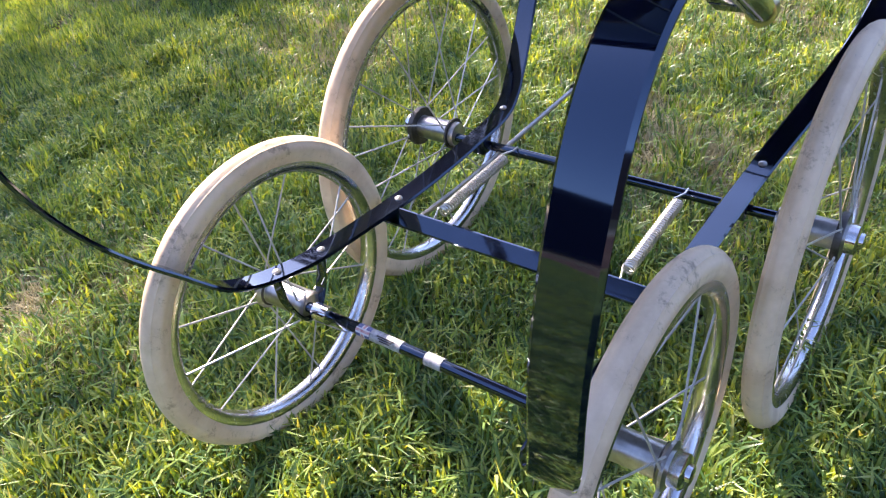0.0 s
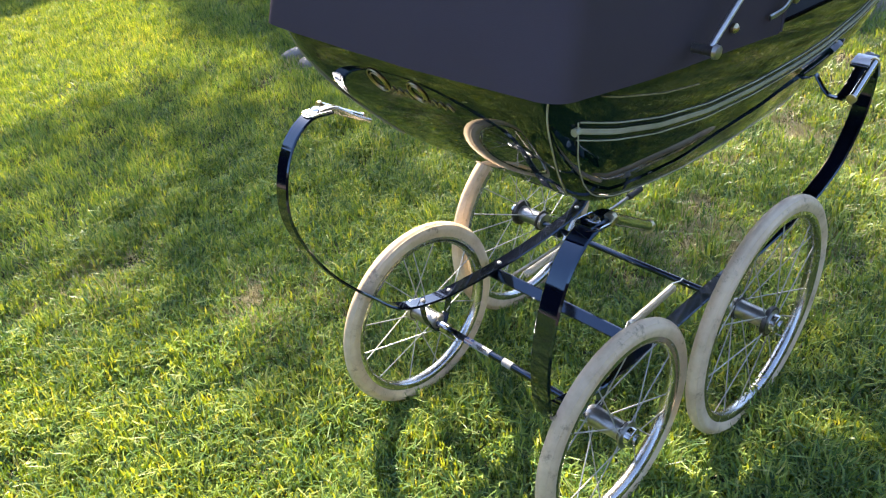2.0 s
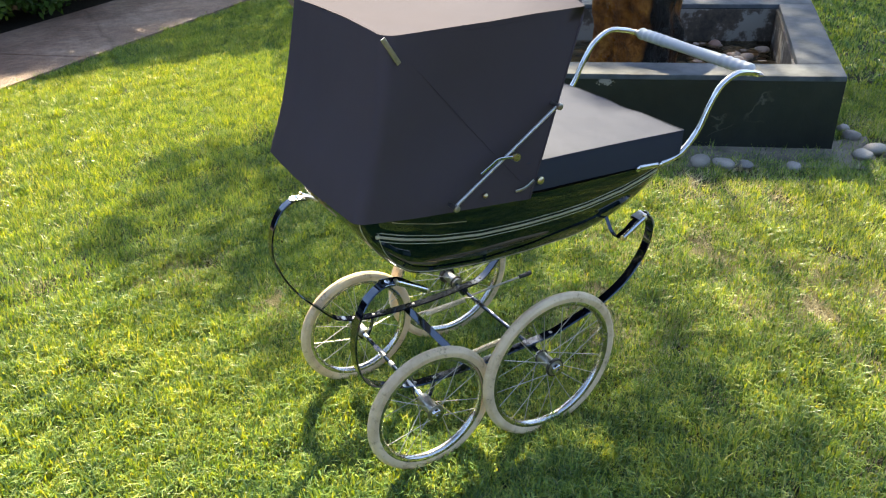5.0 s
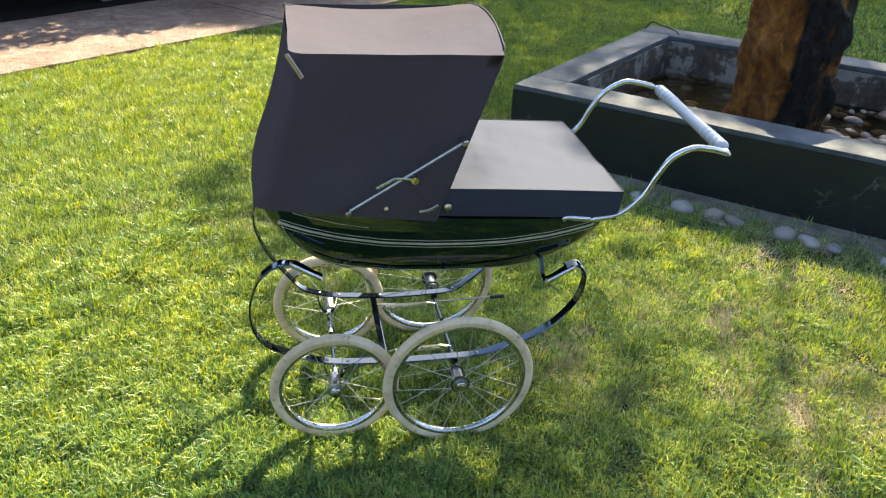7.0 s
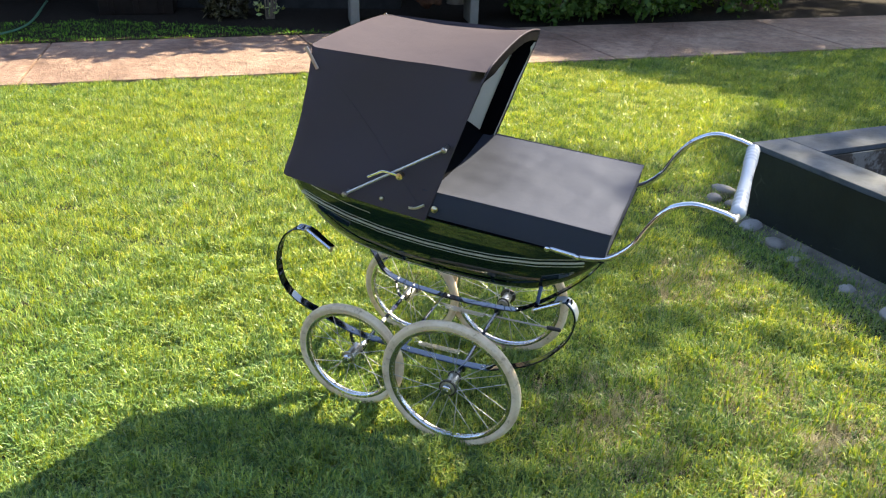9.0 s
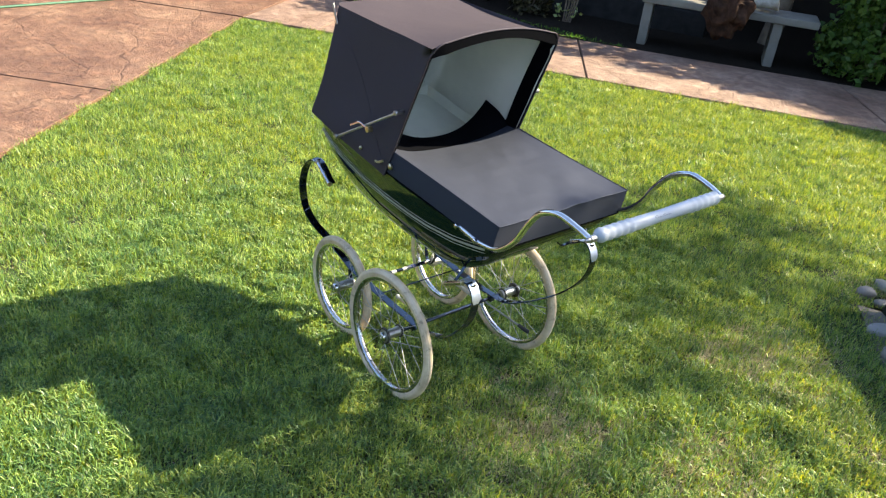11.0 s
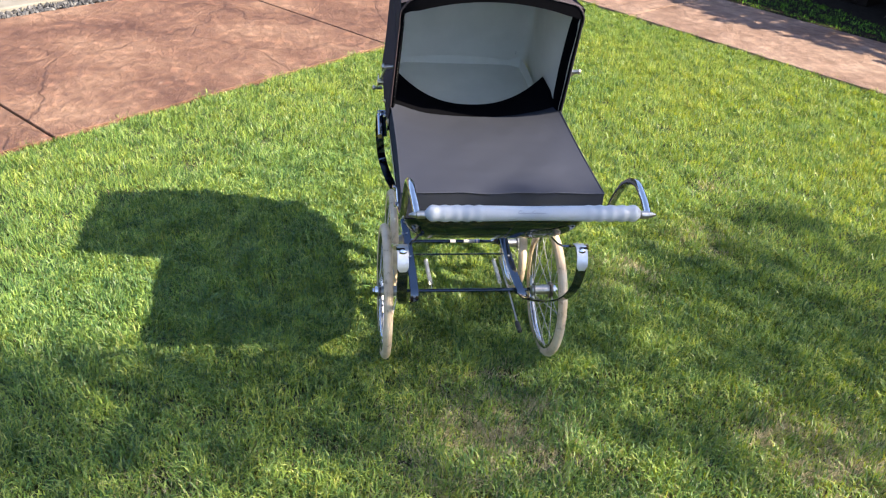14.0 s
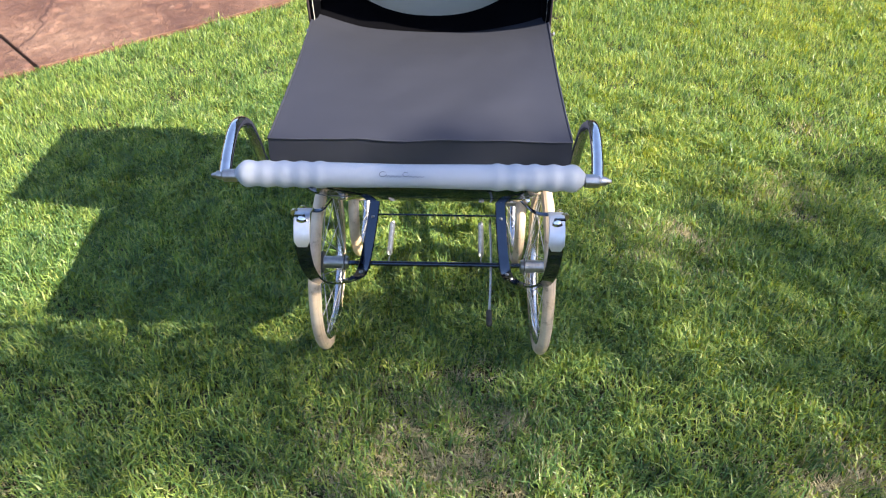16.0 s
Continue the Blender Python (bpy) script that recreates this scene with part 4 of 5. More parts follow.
for side in (-1, 1):
    for dz, r, x0, x1, mat in ((0.0, 0.0036, -0.532, 0.352, MOULDING), (0.0042, 0.0009, -0.532, 0.352, PINSTRIPE), (0.0122, 0.0010, -0.530, 0.352, PINSTRIPE), (-0.0112, 0.0010, -0.530, 0.352, PINSTRIPE), (0.045, 0.0009, -0.50, -0.30, BRASS)):
        table = [(x, z + dz) for x, z in BAND]
        line = smooth_path(on_side(table, x0, x1, side, 0.001 if mat is not MOULDING else 0.0, 40), 3)
        if dz == 0.0042:
            line = [p + Vector((0, side * 0.0022, 0)) for p in line]
        part("pinstripe" if mat is not MOULDING else "moulding", tube(line, r, 8), mat, body, "cream painted line" if mat is not MOULDING else "raised cream-olive side moulding")
    at = on_side(BAND, -0.534, -0.53, side, 0.001, 2)[0]
    part("moulding_end", lathe([(-0.005, 0.002), (-0.004, 0.0050), (0.004, 0.0050), (0.005, 0.002)], "x", 10, at), PINSTRIPE, body)
    front = [(-(1 - abs(b) ** PW) ** (1 / PW), side * -b, v) for b, v in ((-0.957, 0.01), (-0.940, 0.12), (-0.922, 0.24), (-0.897, 0.42), (-0.862, 0.62), (-0.828, 0.82), (-0.810, 0.96))]
    part("pinstripe", tube(smooth_path([hull(a, b, v, 0.001) for a, b, v in front], 5), 0.0013, 6), PINSTRIPE, body)
    panel = ((-0.910, 0.205), (-0.919, 0.27), (-0.930, 0.345), (-0.950, 0.50), (-0.961, 0.68), (-0.960, 0.78), (-0.945, 0.88), (-0.905, 0.925), (-0.80, 0.955), (-0.55, 0.965), (-0.2, 0.965), (0.2, 0.965), (0.6, 0.965), (0.93, 0.955))
    part("pinstripe", tube(smooth_path([skin(a, v, side) for a, v in panel], 6), 0.0010, 6), PINSTRIPE, body)


# gilt badge on the front, as plain loops
bm = bmesh.new()
def on_front(y, dz):
    return hull(-1.0, y / 0.25, 0.26 - dz / 0.22, 0.0012)


for y0, r in ((0.048, 0.017), (-0.028, 0.015)):
    for k in (0.0, 0.30):
        sweep(bm, [on_front(y0 + (1 - k) * r * math.cos(t), (1 - k) * r * math.sin(t)) for t in np.linspace(0, 2 * math.pi, 22, endpoint=False)], disc(0.0014, 6), side=Vector((1, 0, 0)), closed=True)
    sweep(bm, smooth_path([on_front(y0 - 0.010 - 0.0066 * k, -0.010 + 0.0045 * (-1) ** k) for k in range(8)], 4), disc(0.0013, 6))
part("badge", bm, GILT, body, "small gilt script badge")

# hood
HF, HU, HT, HR = (-0.112, 0.278, 0.800), (0.043, 0.262, 1.228), (-0.486, 0.252, 1.236), (-0.592, 0.277, 0.858)


def hood_side(sy, u, v, o):
    """u from back (0) to front (1), v from bottom (0) to top (1); o: distance inwards."""
    f, t = Vector(HF).lerp(Vector(HU), v), Vector(HR).lerp(Vector(HT), v)
    p = t.lerp(f, u)
    bow = 0.018 * math.sin(math.pi * u) * math.sin(math.pi * max(0, v))
    back = 0.014 * math.sin(math.pi * max(0, v)) * (1 - u) ** 2
    return Vector((p.x + back + o * (1 - u), 0.003 + sy * (p.y - bow - o), p.z - (o if v > 0.5 else 0) * (2 * v - 1)))


def hood_roof(u, w, o):
    a, b = hood_side(-1, u, 1.0, o), hood_side(1, u, 1.0, o)
    p = a.lerp(b, w)
    crown = (0.008 + 0.034 * u ** 2) * math.sin(math.pi * w) ** 0.8 - 0.020 * math.sin(math.pi * u) * (0.6 + 0.4 * math.sin(math.pi * w))
    return p + Vector((0.014 * u ** 3 * math.sin(math.pi * w) ** 0.7, 0, crown))


def hood_back(v, w, o):
    a, b = hood_side(-1, 0.0, v, o), hood_side(1, 0.0, v, o)
    bulge = -(0.006 * (1 - v) + 0.004) * math.sin(math.pi * w)
    p = a.lerp(b, w)
    top = (0.008 * max(0.0, v) ** 4) * math.sin(math.pi * w) ** 0.8
    return p + Vector((bulge, 0, top))


def hood_sheet(o, n=12, sag=0.0):
    bm = bmesh.new()
    s = [k / n for k in range(n + 1)]

    def low(u, k):
        """From the hem, which drops towards the front, to the top."""
        v0 = -0.042 - 0.013 * min(1.0, u / 0.35)
        return v0 + (1 - v0) * k
    for rows in ([[hood_side(-1, u, low(u, k), o) for u in s] for k in s], [[hood_side(1, u, low(u, k), o) for u in s] for k in s],
                 [[hood_roof(u, w, o) for u in s] for w in s], [[hood_back(low(0.0, k), w, o) for w in s] for k in s]):
        r = [[bm.verts.new(p) for p in row] for row in rows]
        for a, b in zip(r, r[1:]):
            for k in range(len(a) - 1):
                bm.faces.new((a[k], a[k + 1], b[k + 1], b[k]))
    bmesh.ops.remove_doubles(bm, verts=bm.verts[:], dist=0.0008)
    bmesh.ops.recalc_face_normals(bm, faces=bm.faces)
    sharp = [e for e in bm.edges if len(e.link_faces) == 2 and e.calc_face_angle(0) > radians(30)]
    bmesh.ops.bevel(bm, geom=sharp, offset=0.030, segments=7, profile=0.5, affect="EDGES")
    for v in bm.verts:
        v.co.z -= sag * min(1.0, max(0.0, (v.co.z - 0.84) / 0.38)) * min(1.0, max(0.0, -v.co.x / 0.47))
        q = v.co
        v.co = q + Vector(noise.noise_vector(Vector((q.x * 7, q.y * 7, q.z * 7)))) * 0.0028 + Vector(noise.noise_vector(Vector((q.x * 22, q.y * 22, q.z * 9)))) * 0.0010
    return bm


bm = hood_sheet(0.0)
hood = part("hood", bm, HOOD_CLOTH, pram, "raised dark charcoal cloth hood", angle=50)
part("lining", hood_sheet(0.010, sag=0.042), LINING, hood, "pale grey-green hood lining", angle=50)


def front_loop(o, back, top=None):
    """The hood's front edge from near bottom over the roof to far bottom, inset by o (by top along the roof) and set back along the hood."""
    k = 1.0 - back
    top = o if top is None else top
    pts = [hood_side(-1, k, v, o) for v in np.linspace(-0.05, 0.945, 14)]
    pts += [hood_roof(k, w, top) for w in np.linspace(0.045, 0.955, 18)]
    pts += [hood_side(1, k, v, o) for v in np.linspace(0.945, -0.05, 14)]
    return smooth_path(pts, 2)


bm = grid_mesh([front_loop(0.001, -0.003), front_loop(0.008, -0.004, 0.028), front_loop(0.014, 0.03, 0.029), front_loop(0.0145, 0.115, 0.022)])
part("binding", shell(bm, 0.0015), BINDING, hood, "black cloth binding round the hood's front")
seam = smooth_path([hood_back(v, 0.085, 0.0130) for v in (0.10, 0.35, 0.60, 0.78, 0.83)] + [hood_back(0.845, w, 0.0130) for w in (0.12, 0.3, 0.5, 0.7, 0.88)] + [hood_back(v, 0.915, 0.0130) for v in (0.83, 0.78, 0.60, 0.35, 0.10)], 4)
part("lining_seam", tube(seam, 0.0017, 6), SEAM_GREY, hood, "grey seam across the lining")
part("piping", tube(front_loop(0.000, -0.003), 0.0028, 8), HOOD_CLOTH, hood)
for sy in (-1, 1):
    seam = []
    for k in np.linspace(0, 1, 14):
        x, z = -0.430 + 0.285 * k, 1.172 - 0.340 * k
        v = 0.5
        for _ in range(5):
            f, b = Vector(HF).lerp(Vector(HU), v), Vector(HR).lerp(Vector(HT), v)
            u = (x - b.x) / (f.x - b.x)
            v += (z - b.lerp(f, u).z) / 0.4
        seam.append(hood_side(sy, u, v, -0.0008))
    part("seam", tube(seam, 0.0007, 6), HOOD_CLOTH, hood)
    # corner clip
    c0, c1 = hood_side(sy, 0.005, 0.985, -0.006), hood_side(sy, 0.09, 0.84, -0.006)
    part("corner_clip", sweep(bmesh.new(), [c0.lerp(c1, k / 8) for k in range(9)], flat(0.011, 0.003), side=Vector((0.8, 0, 0.6))), STEEL, hood, "plated corner clip")
    # folding stay
    y = 0.003 + sy * 0.305
    ends = [Vector((-0.357, y, 0.832)), Vector((-0.053, 0.003 + sy * 0.293, 1.012))]
    stay = part("stay_rod", tube([ends[0].lerp(ends[1], k / 8) for k in range(9)], 0.0042, 10), ZINC, hood, "plated folding hood stay")
    for e in ends:
        part("stud", lathe([(-0.020, 0.006), (0.004, 0.006), (0.008, 0.009), (0.013, 0.008), (0.015, 0.003)] if sy > 0 else [(0.020, 0.006), (-0.004, 0.006), (-0.008, 0.009), (-0.013, 0.008), (-0.015, 0.003)], "y", 14, e), STEEL, stay)
    j = ends[0].lerp(ends[1], 0.50)
    part("joint", lathe([(-0.010, 0.004), (-0.009, 0.010), (0.009, 0.010), (0.010, 0.004)], "y", 14, j + Vector((0.022, sy * 0.004, -0.006))), BRASS, stay)
    q = j + Vector((0.022, sy * 0.008, -0.006))
    part("lever", sweep(bmesh.new(), smooth_path([q, q + Vector((-0.025, 0, 0.004)), q + Vector((-0.052, 0, 0.006)), q + Vector((-0.074, 0, -0.005)), q + Vector((-0.100, 0, -0.019))], 5), flat(0.007, 0.003), side=Vector((0.3, 0, 1))), CHROME, stay)
    for x, z, r in ((-0.254, 0.824, 0.0065), (-0.087, 0.820, 0.0105)):
        yy = 0.003 + sy * 0.279
        part("stud", lathe([(0, r), (sy * 0.004, r), (sy * 0.007, r * 0.6), (sy * 0.0085, r * 0.2)], "y", 14, (x, yy, z)), BRASS, hood, "brass stud")
    part("hook", sweep(bmesh.new(), smooth_path([(-0.165, 0.003 + sy * 0.284, 0.812), (-0.14, 0.003 + sy * 0.290, 0.818), (-0.115, 0.003 + sy * 0.290, 0.832)], 4), flat(0.008, 0.004), side=Vector((0, 0, 1))), STEEL, hood)

# apron
AX0, AX1, AW = -0.125, 0.418, 0.272


def apron_top(s, w):
    """s from the hood (0) to the rear edge (1), w across from -1 to 1."""
    x0 = AX0 - 0.018 * (1 - w * w)
    x = x0 + (AX1 - x0) * s
    edge = 0.872 + (0.836 - 0.872) * s
    sag = 0.052 * (1 - abs(w) ** 2.2) * (1 - s) ** 2.2
    pillow = 0.006 * math.sin(math.pi * s) * (1 - w * w)
    y = 0.003 + w * (AW - 0.004 * math.sin(math.pi * s) + 0.003 * s)
    fold = noise.noise(Vector((x * 6, y * 5, 3.0))) * 0.009 + noise.noise(Vector((x * 17, y * 9, 8.0))) * 0.0035 + noise.noise(Vector((x * 9 + y * 14, y * 4 - x * 3, 5.0))) * 0.0035
    return Vector((x, y, edge - sag + pillow + fold * (1 - abs(w) ** 3)))


S = [k / 40 for k in range(41)]
W = [-1 + 2 * k / 40 for k in range(41)]
edge_line = [apron_top(s, -1) for s in S] + [apron_top(1, w) for w in W[1:-1]] + [apron_top(s, 1) for s in S[::-1]]
hem = []
for p in edge_line:
    d = Vector((p.x - 0.14, (p.y - 0.003) * 1.6, 0)).normalized()
    hem.append(Vector((p.x - (0.012 if d.x > 0.5 else -d.x * 0.002), p.y + d.y * 0.002, spread(p.x, TOP_Z) + 0.004)))
bm = grid_mesh([[apron_top(s, w) for w in W] for s in S])
strip = grid_mesh([[p for p in edge_line], [p.lerp(h, 0.5) + Vector((0, 0.003 * (1 if p.y > 0 else -1), 0)) for p, h in zip(edge_line, hem)], hem])
tmp = bpy.data.meshes.new("tmp")
strip.to_mesh(tmp)
strip.free()
bm.from_mesh(tmp)
bmesh.ops.remove_doubles(bm, verts=bm.verts[:], dist=0.0006)
apron = part("apron", bm, APRON_CLOTH, pram, "dark charcoal cloth apron buttoned over the body", angle=35)
part("piping", tube(edge_line, 0.0020, 8), APRON_CLOTH, apron)
part("hem_piping", tube([h + Vector((0, 0, 0.002)) for h in hem], 0.002, 6), BINDING, apron)
flap = [[apron_top(0, w).lerp(Vector((-0.205 - 0.03 * w * w, 0.003 + w * 0.240, 0.838 + 0.092 * abs(w) ** 2.4)), k / 5) + Vector((0, 0, 0.004 * math.sin(math.pi * k / 5))) for w in W] for k in range(6)]
part("flap", shell(grid_mesh(flap), 0.003), BINDING, apron, "black turned-up apron flap")

# handle
for sy in (-1, 1):
    y = 0.003 + sy * 0.271
    dx = 0.010 * sy
    dz = 0.006 * sy
    pts = [(0.244, y - sy * 0.002, 0.764), (0.30, y, 0.758), (0.357, y, 0.754), (0.422, y, 0.769), (0.478, y, 0.820), (0.512, y, 0.883), (0.553 + dx * 0.4, y, 0.938 + dz * 0.4), (0.613 + dx * 0.7, y, 0.966 + dz), (0.677 + dx, y - sy * 0.003, 0.958 + dz), (0.724 + dx, y - sy * 0.007, 0.944 + dz)]
    tubeo = part("handle_tube", sweep(bmesh.new(), smooth_path(pts, 6), disc(0.0088, 14), side=Vector((0, 1, 0)), taper=lambda k: 0.55 + 0.45 * min(1, k / 0.05)), CHROME, pram, "curved chrome push-handle arm")
    for x, z in ((0.250, 0.764), (0.335, 0.755)):
        part("bolt", lathe([(0, 0.008), (sy * 0.010, 0.008), (sy * 0.013, 0.004)], "y", 12, (x, y + sy * 0.002, z)), CHROME, tubeo)
    part("end_nut", lathe([(sy * d, r) for d, r in ((-0.016, 0.0095), (0.003, 0.0095), (0.005, 0.0070), (0.012, 0.0066), (0.014, 0.0052), (0.021, 0.0022))], "y", 14, (0.7245 + dx, y - sy * 0.009, 0.944 + dz)), STEEL, tubeo)
prof = []
for k in range(121):
    d = -0.247 + 0.494 * k / 120
    e = abs(d)
    r = 0.0172 - 0.0006 * math.cos(e * 30)
    if e > 0.112:
        r = 0.0186 + 0.0011 * math.cos((e - 0.125) * 2 * math.pi / 0.0258)
        if e > 0.233:
            r -= 0.012 * ((e - 0.233) / 0.014) ** 2
    prof.append((d, r))
grip = part("grip", lathe(prof, "y", 28), GRIP, pram, "white turned handle grip with ribbed ends", angle=60)
grip.matrix_basis = Matrix.Translation((0.7245, 0.003, 0.9475)) @ Matrix.Rotation(radians(-2.0), 4, "Z") @ Matrix.Rotation(radians(1.2), 4, "X")
bm = bmesh.new()
up = Vector((math.sin(radians(52)), 0, math.cos(radians(52))))
over = Vector((math.cos(radians(52)), 0, -math.sin(radians(52))))
for y0, r in ((-0.034, 0.0050), (-0.002, 0.0044)):
    loop = [up * 0.0172 + over * (r * 0.7 * math.sin(a)) + Vector((0, y0 + r * math.cos(a), 0)) for a in np.linspace(0, 5.4, 14)]
    sweep(bm, loop, disc(0.0005, 5))
    tail = [up * 0.0172 + over * (0.0030 + 0.0010 * (-1) ** k) + Vector((0, y0 + r + 0.003 * k, 0)) for k in range(8)]
    sweep(bm, smooth_path(tail, 3), disc(0.0004, 5))
part("maker_mark", bm, MARK, grip, "small faded grey mark")

# springs
NEAR = [(-0.505, 0.272, 0.664), (-0.548, 0.272, 0.667), (-0.590, 0.270, 0.640), (-0.619, 0.267, 0.588), (-0.632, 0.260, 0.520), (-0.623, 0.250, 0.445), (-0.592, 0.237, 0.380),
        (-0.540, 0.220, 0.322), (-0.475, 0.200, 0.275), (-0.400, 0.190, 0.250), (-0.300, 0.187, 0.238), (-0.180, 0.186, 0.230), (-0.050, 0.187, 0.230), (0.050, 0.192, 0.236),
        (0.125, 0.212, 0.272), (0.205, 0.240, 0.326), (0.275, 0.258, 0.390), (0.328, 0.264, 0.465), (0.346, 0.266, 0.530), (0.338, 0.266, 0.572), (0.312, 0.266, 0.596), (0.28, 0.266, 0.590)]
RX, RZ, RR = -0.020, 0.215, 0.2375
FX, FZ, FR = -0.398, 0.187, 0.1975


def rivet(at, way, r=0.0055):
    way = Vector(way).normalized()
    bm = lathe([(0, r), (0.0018, r * 0.95), (0.0035, r * 0.5), (0.004, r * 0.1)], "z", 12)
    bmesh.ops.transform(bm, matrix=Matrix.Translation(at) @ way.to_track_quat("Z", "Y").to_matrix().to_4x4(), verts=bm.verts)
    return bm


for sy in (-1, 1):
    wide = (0.012, 0.013, 0.017, 0.021, 0.025, 0.026, 0.016, -0.004, -0.006) if sy < 0 else ()
    slack = (0, 0, 0, 0, 0, 0.010, 0.014, 0.010, -0.006) if sy > 0 else ()
    path = smooth_path([(x + (slack[k] if k < len(slack) else 0.0), MID + sy * (y + (wide[k] if k < len(wide) else 0.0)), z) for k, (x, y, z) in enumerate(NEAR)], 7)
    spring = part("leaf_spring", sweep(bmesh.new(), path, flat(0.031, 0.0055), side=Vector((0, 1, 0))), SPRING_PAINT, pram, "blue-black enamelled flat C-spring")
    for x in (-0.43, -0.365, -0.21, 0.045):
        i = min(range(len(path)), key=lambda k: (path[k].x - x) ** 2 + (path[k].z - 0.24) ** 2)
        part("rivet", rivet(path[i] + Vector((0, 0, 0.0025)), (0, 0, 1)), STEEL, spring)
    # end plates and shackles
    for i0, i1, hook, plate in ((0, 8, [(-0.548, 0.668), (-0.500, 0.664), (-0.455, 0.632), (-0.430, 0.616)], [(-0.428, 0.612), (-0.426, 0.64), (-0.422, 0.672)]),
                                (-21, -1, [(0.322, 0.596), (0.290, 0.588), (0.250, 0.560), (0.224, 0.549)], [(0.222, 0.545), (0.205, 0.58), (0.186, 0.612)])):
        seg = path[i0:i1] if i0 >= 0 else path[i0:]
        seg = [p + Vector((-0.004 if i0 == 0 else 0.004, 0, 0.004)) for p in seg]
        plate_ob = part("end_plate", sweep(bmesh.new(), seg, flat(0.034, 0.003), side=Vector((0, 1, 0)), taper=(lambda k: min(1, 0.35 + (1 - k) * 4)) if i0 == 0 else (lambda k: min(1, 0.60 + k * 4))), PLATE if i0 or sy > 0 else SPRING_PAINT, spring, "spring end plate with a large rivet")
        trim = [p + Vector((-0.002 if i0 == 0 else 0.002, dy, 0.001)) for dy, part_of in ((-0.0165, seg[:-2]), (0.0165, seg[-3::-1])) for p in part_of] if i0 == 0 else []
        if trim:
            part("trim", tube(trim, 0.0013, 6), CHROME, plate_ob)
        at = seg[4] if i0 == 0 else seg[-11]
        part("rivet", rivet(at, (-0.6, 0, 0.8) if i0 == 0 else (1, 0, 0.25), 0.0115), CHROME, plate_ob)
        yy = MID + sy * (0.284 if sy < 0 and i0 == 0 else 0.272)
        line = smooth_path([(x, yy, z + 0.004) for x, z in hook], 5)
        sh = part("shackle", sweep(bmesh.new(), line, flat(0.026, 0.006), side=Vector((0, 1, 0))), RIM if i0 == 0 and sy > 0 else SPRING_PAINT, pram, "enamelled spring shackle with bright rod")
        r0, r1 = Vector((hook[1][0] - (0.012 if i0 == 0 else -0.012), yy + sy * 0.013, hook[1][1] + 0.008)), Vector((hook[-1][0], yy + sy * 0.013, hook[-1][1] + 0.004))
        rod = [r0.lerp(r1, k / 4) for k in range(5)]
        part("rod", tube(rod, 0.0075, 12), CHROME, sh)
        for e in (rod[0], rod[-1]):
            part("end_cap", lathe([(-0.004, 0.004), (-0.003, 0.0086), (0.003, 0.0086), (0.004, 0.004)], "x", 12, e), BRASS, sh)
        yb = 0.005 + sy * 0.200
        xb, zb = hook[-1]
        if i0:
            part("bracket", sweep(bmesh.new(), smooth_path([(xb, yy, zb), (xb, (yy + yb) / 2, zb + 0.004), (xb, yb, plate[1][1] + 0.012)], 5), flat(0.012, 0.004), side=Vector((1, 0, 0))), SPRING_PAINT, sh)

# cross link, axles, stirrups, coil springs, brake
part("cross_link", sweep(bmesh.new(), [Vector((-0.240, MID + y, 0.226)) for y in np.linspace(-0.187, 0.187, 12)], flat(0.024, 0.005), side=Vector((0.78, 0, 0.62))), SPRING_PAINT, pram, "flat enamelled cross bar")
rear_axle = part("rear_axle", tube([(RX, MID + y, RZ) for y in np.linspace(-0.27, 0.27, 6)], 0.0068, 12), SPRING_PAINT, pram, "black enamelled axle rod")
front_axle = part("front_axle", tube([(FX, MID + y, FZ) for y in np.linspace(-0.22, 0.22, 6)], 0.0068, 12), SPRING_PAINT, pram, "black enamelled axle rod")
WHITE_TAPE = simple("white sticker", (0.16, 0.16, 0.17), (0.46, 0.46, 0.46), 160.0, rough=(0.3, 0.45))
RED_TAPE = simple("red sticker", (0.42, 0.09, 0.09), (0.55, 0.45, 0.43), 260.0, rough=(0.3, 0.45))
part("sticker", lathe([(0.045, 0.0073), (0.088, 0.0073)], "y", 14, (FX, MID, FZ)), WHITE_TAPE, front_axle, "silver-white sleeve sticker")
FLAG_BLUE = simple("faded blue print", (0.05, 0.07, 0.20), (0.09, 0.11, 0.27), 200.0, rough=(0.3, 0.45))
FLAG_WHITE = simple("white print", (0.50, 0.49, 0.48), (0.62, 0.61, 0.60), 200.0, rough=(0.3, 0.45))
flag = part("flag_sticker", lathe([(0.088, 0.0074), (0.108, 0.0074)], "y", 14, (FX, MID, FZ)), FLAG_BLUE, front_axle, "small faded red, white and blue flag sticker")
for name, w, r, mat in (("white_cross", 0.0062, 0.0077, FLAG_WHITE), ("red_cross", 0.0030, 0.0080, RED_TAPE)):
    bm = lathe([(0.098 - w / 2, r), (0.098 + w / 2, r)], "y", 14, (FX, MID, FZ))
    box((w, 0.020, 0.0012), (FX - 0.0055, MID + 0.098, FZ + r - 0.0024), turn=Matrix.Rotation(radians(-48), 4, "Y"), into=bm)
    part(name, bm, mat, flag)
print_bars = bmesh.new()
for k in range(3):
    box((0.0016, 0.024 - 0.005 * k, 0.0008), (FX - 0.0040 - 0.0016 * k, MID + 0.066, FZ + 0.0066 - 0.0016 * k), turn=Matrix.Rotation(radians(-40), 4, "Y"), into=print_bars)
part("print_bars", print_bars, DARK_STEEL, front_axle, "dark unreadable print on the sleeve")
part("sticker", lathe([(-0.010, 0.0078), (0.012, 0.0078)], "y", 14, (FX, MID, FZ)), WHITE_TAPE, front_axle, "white tape")
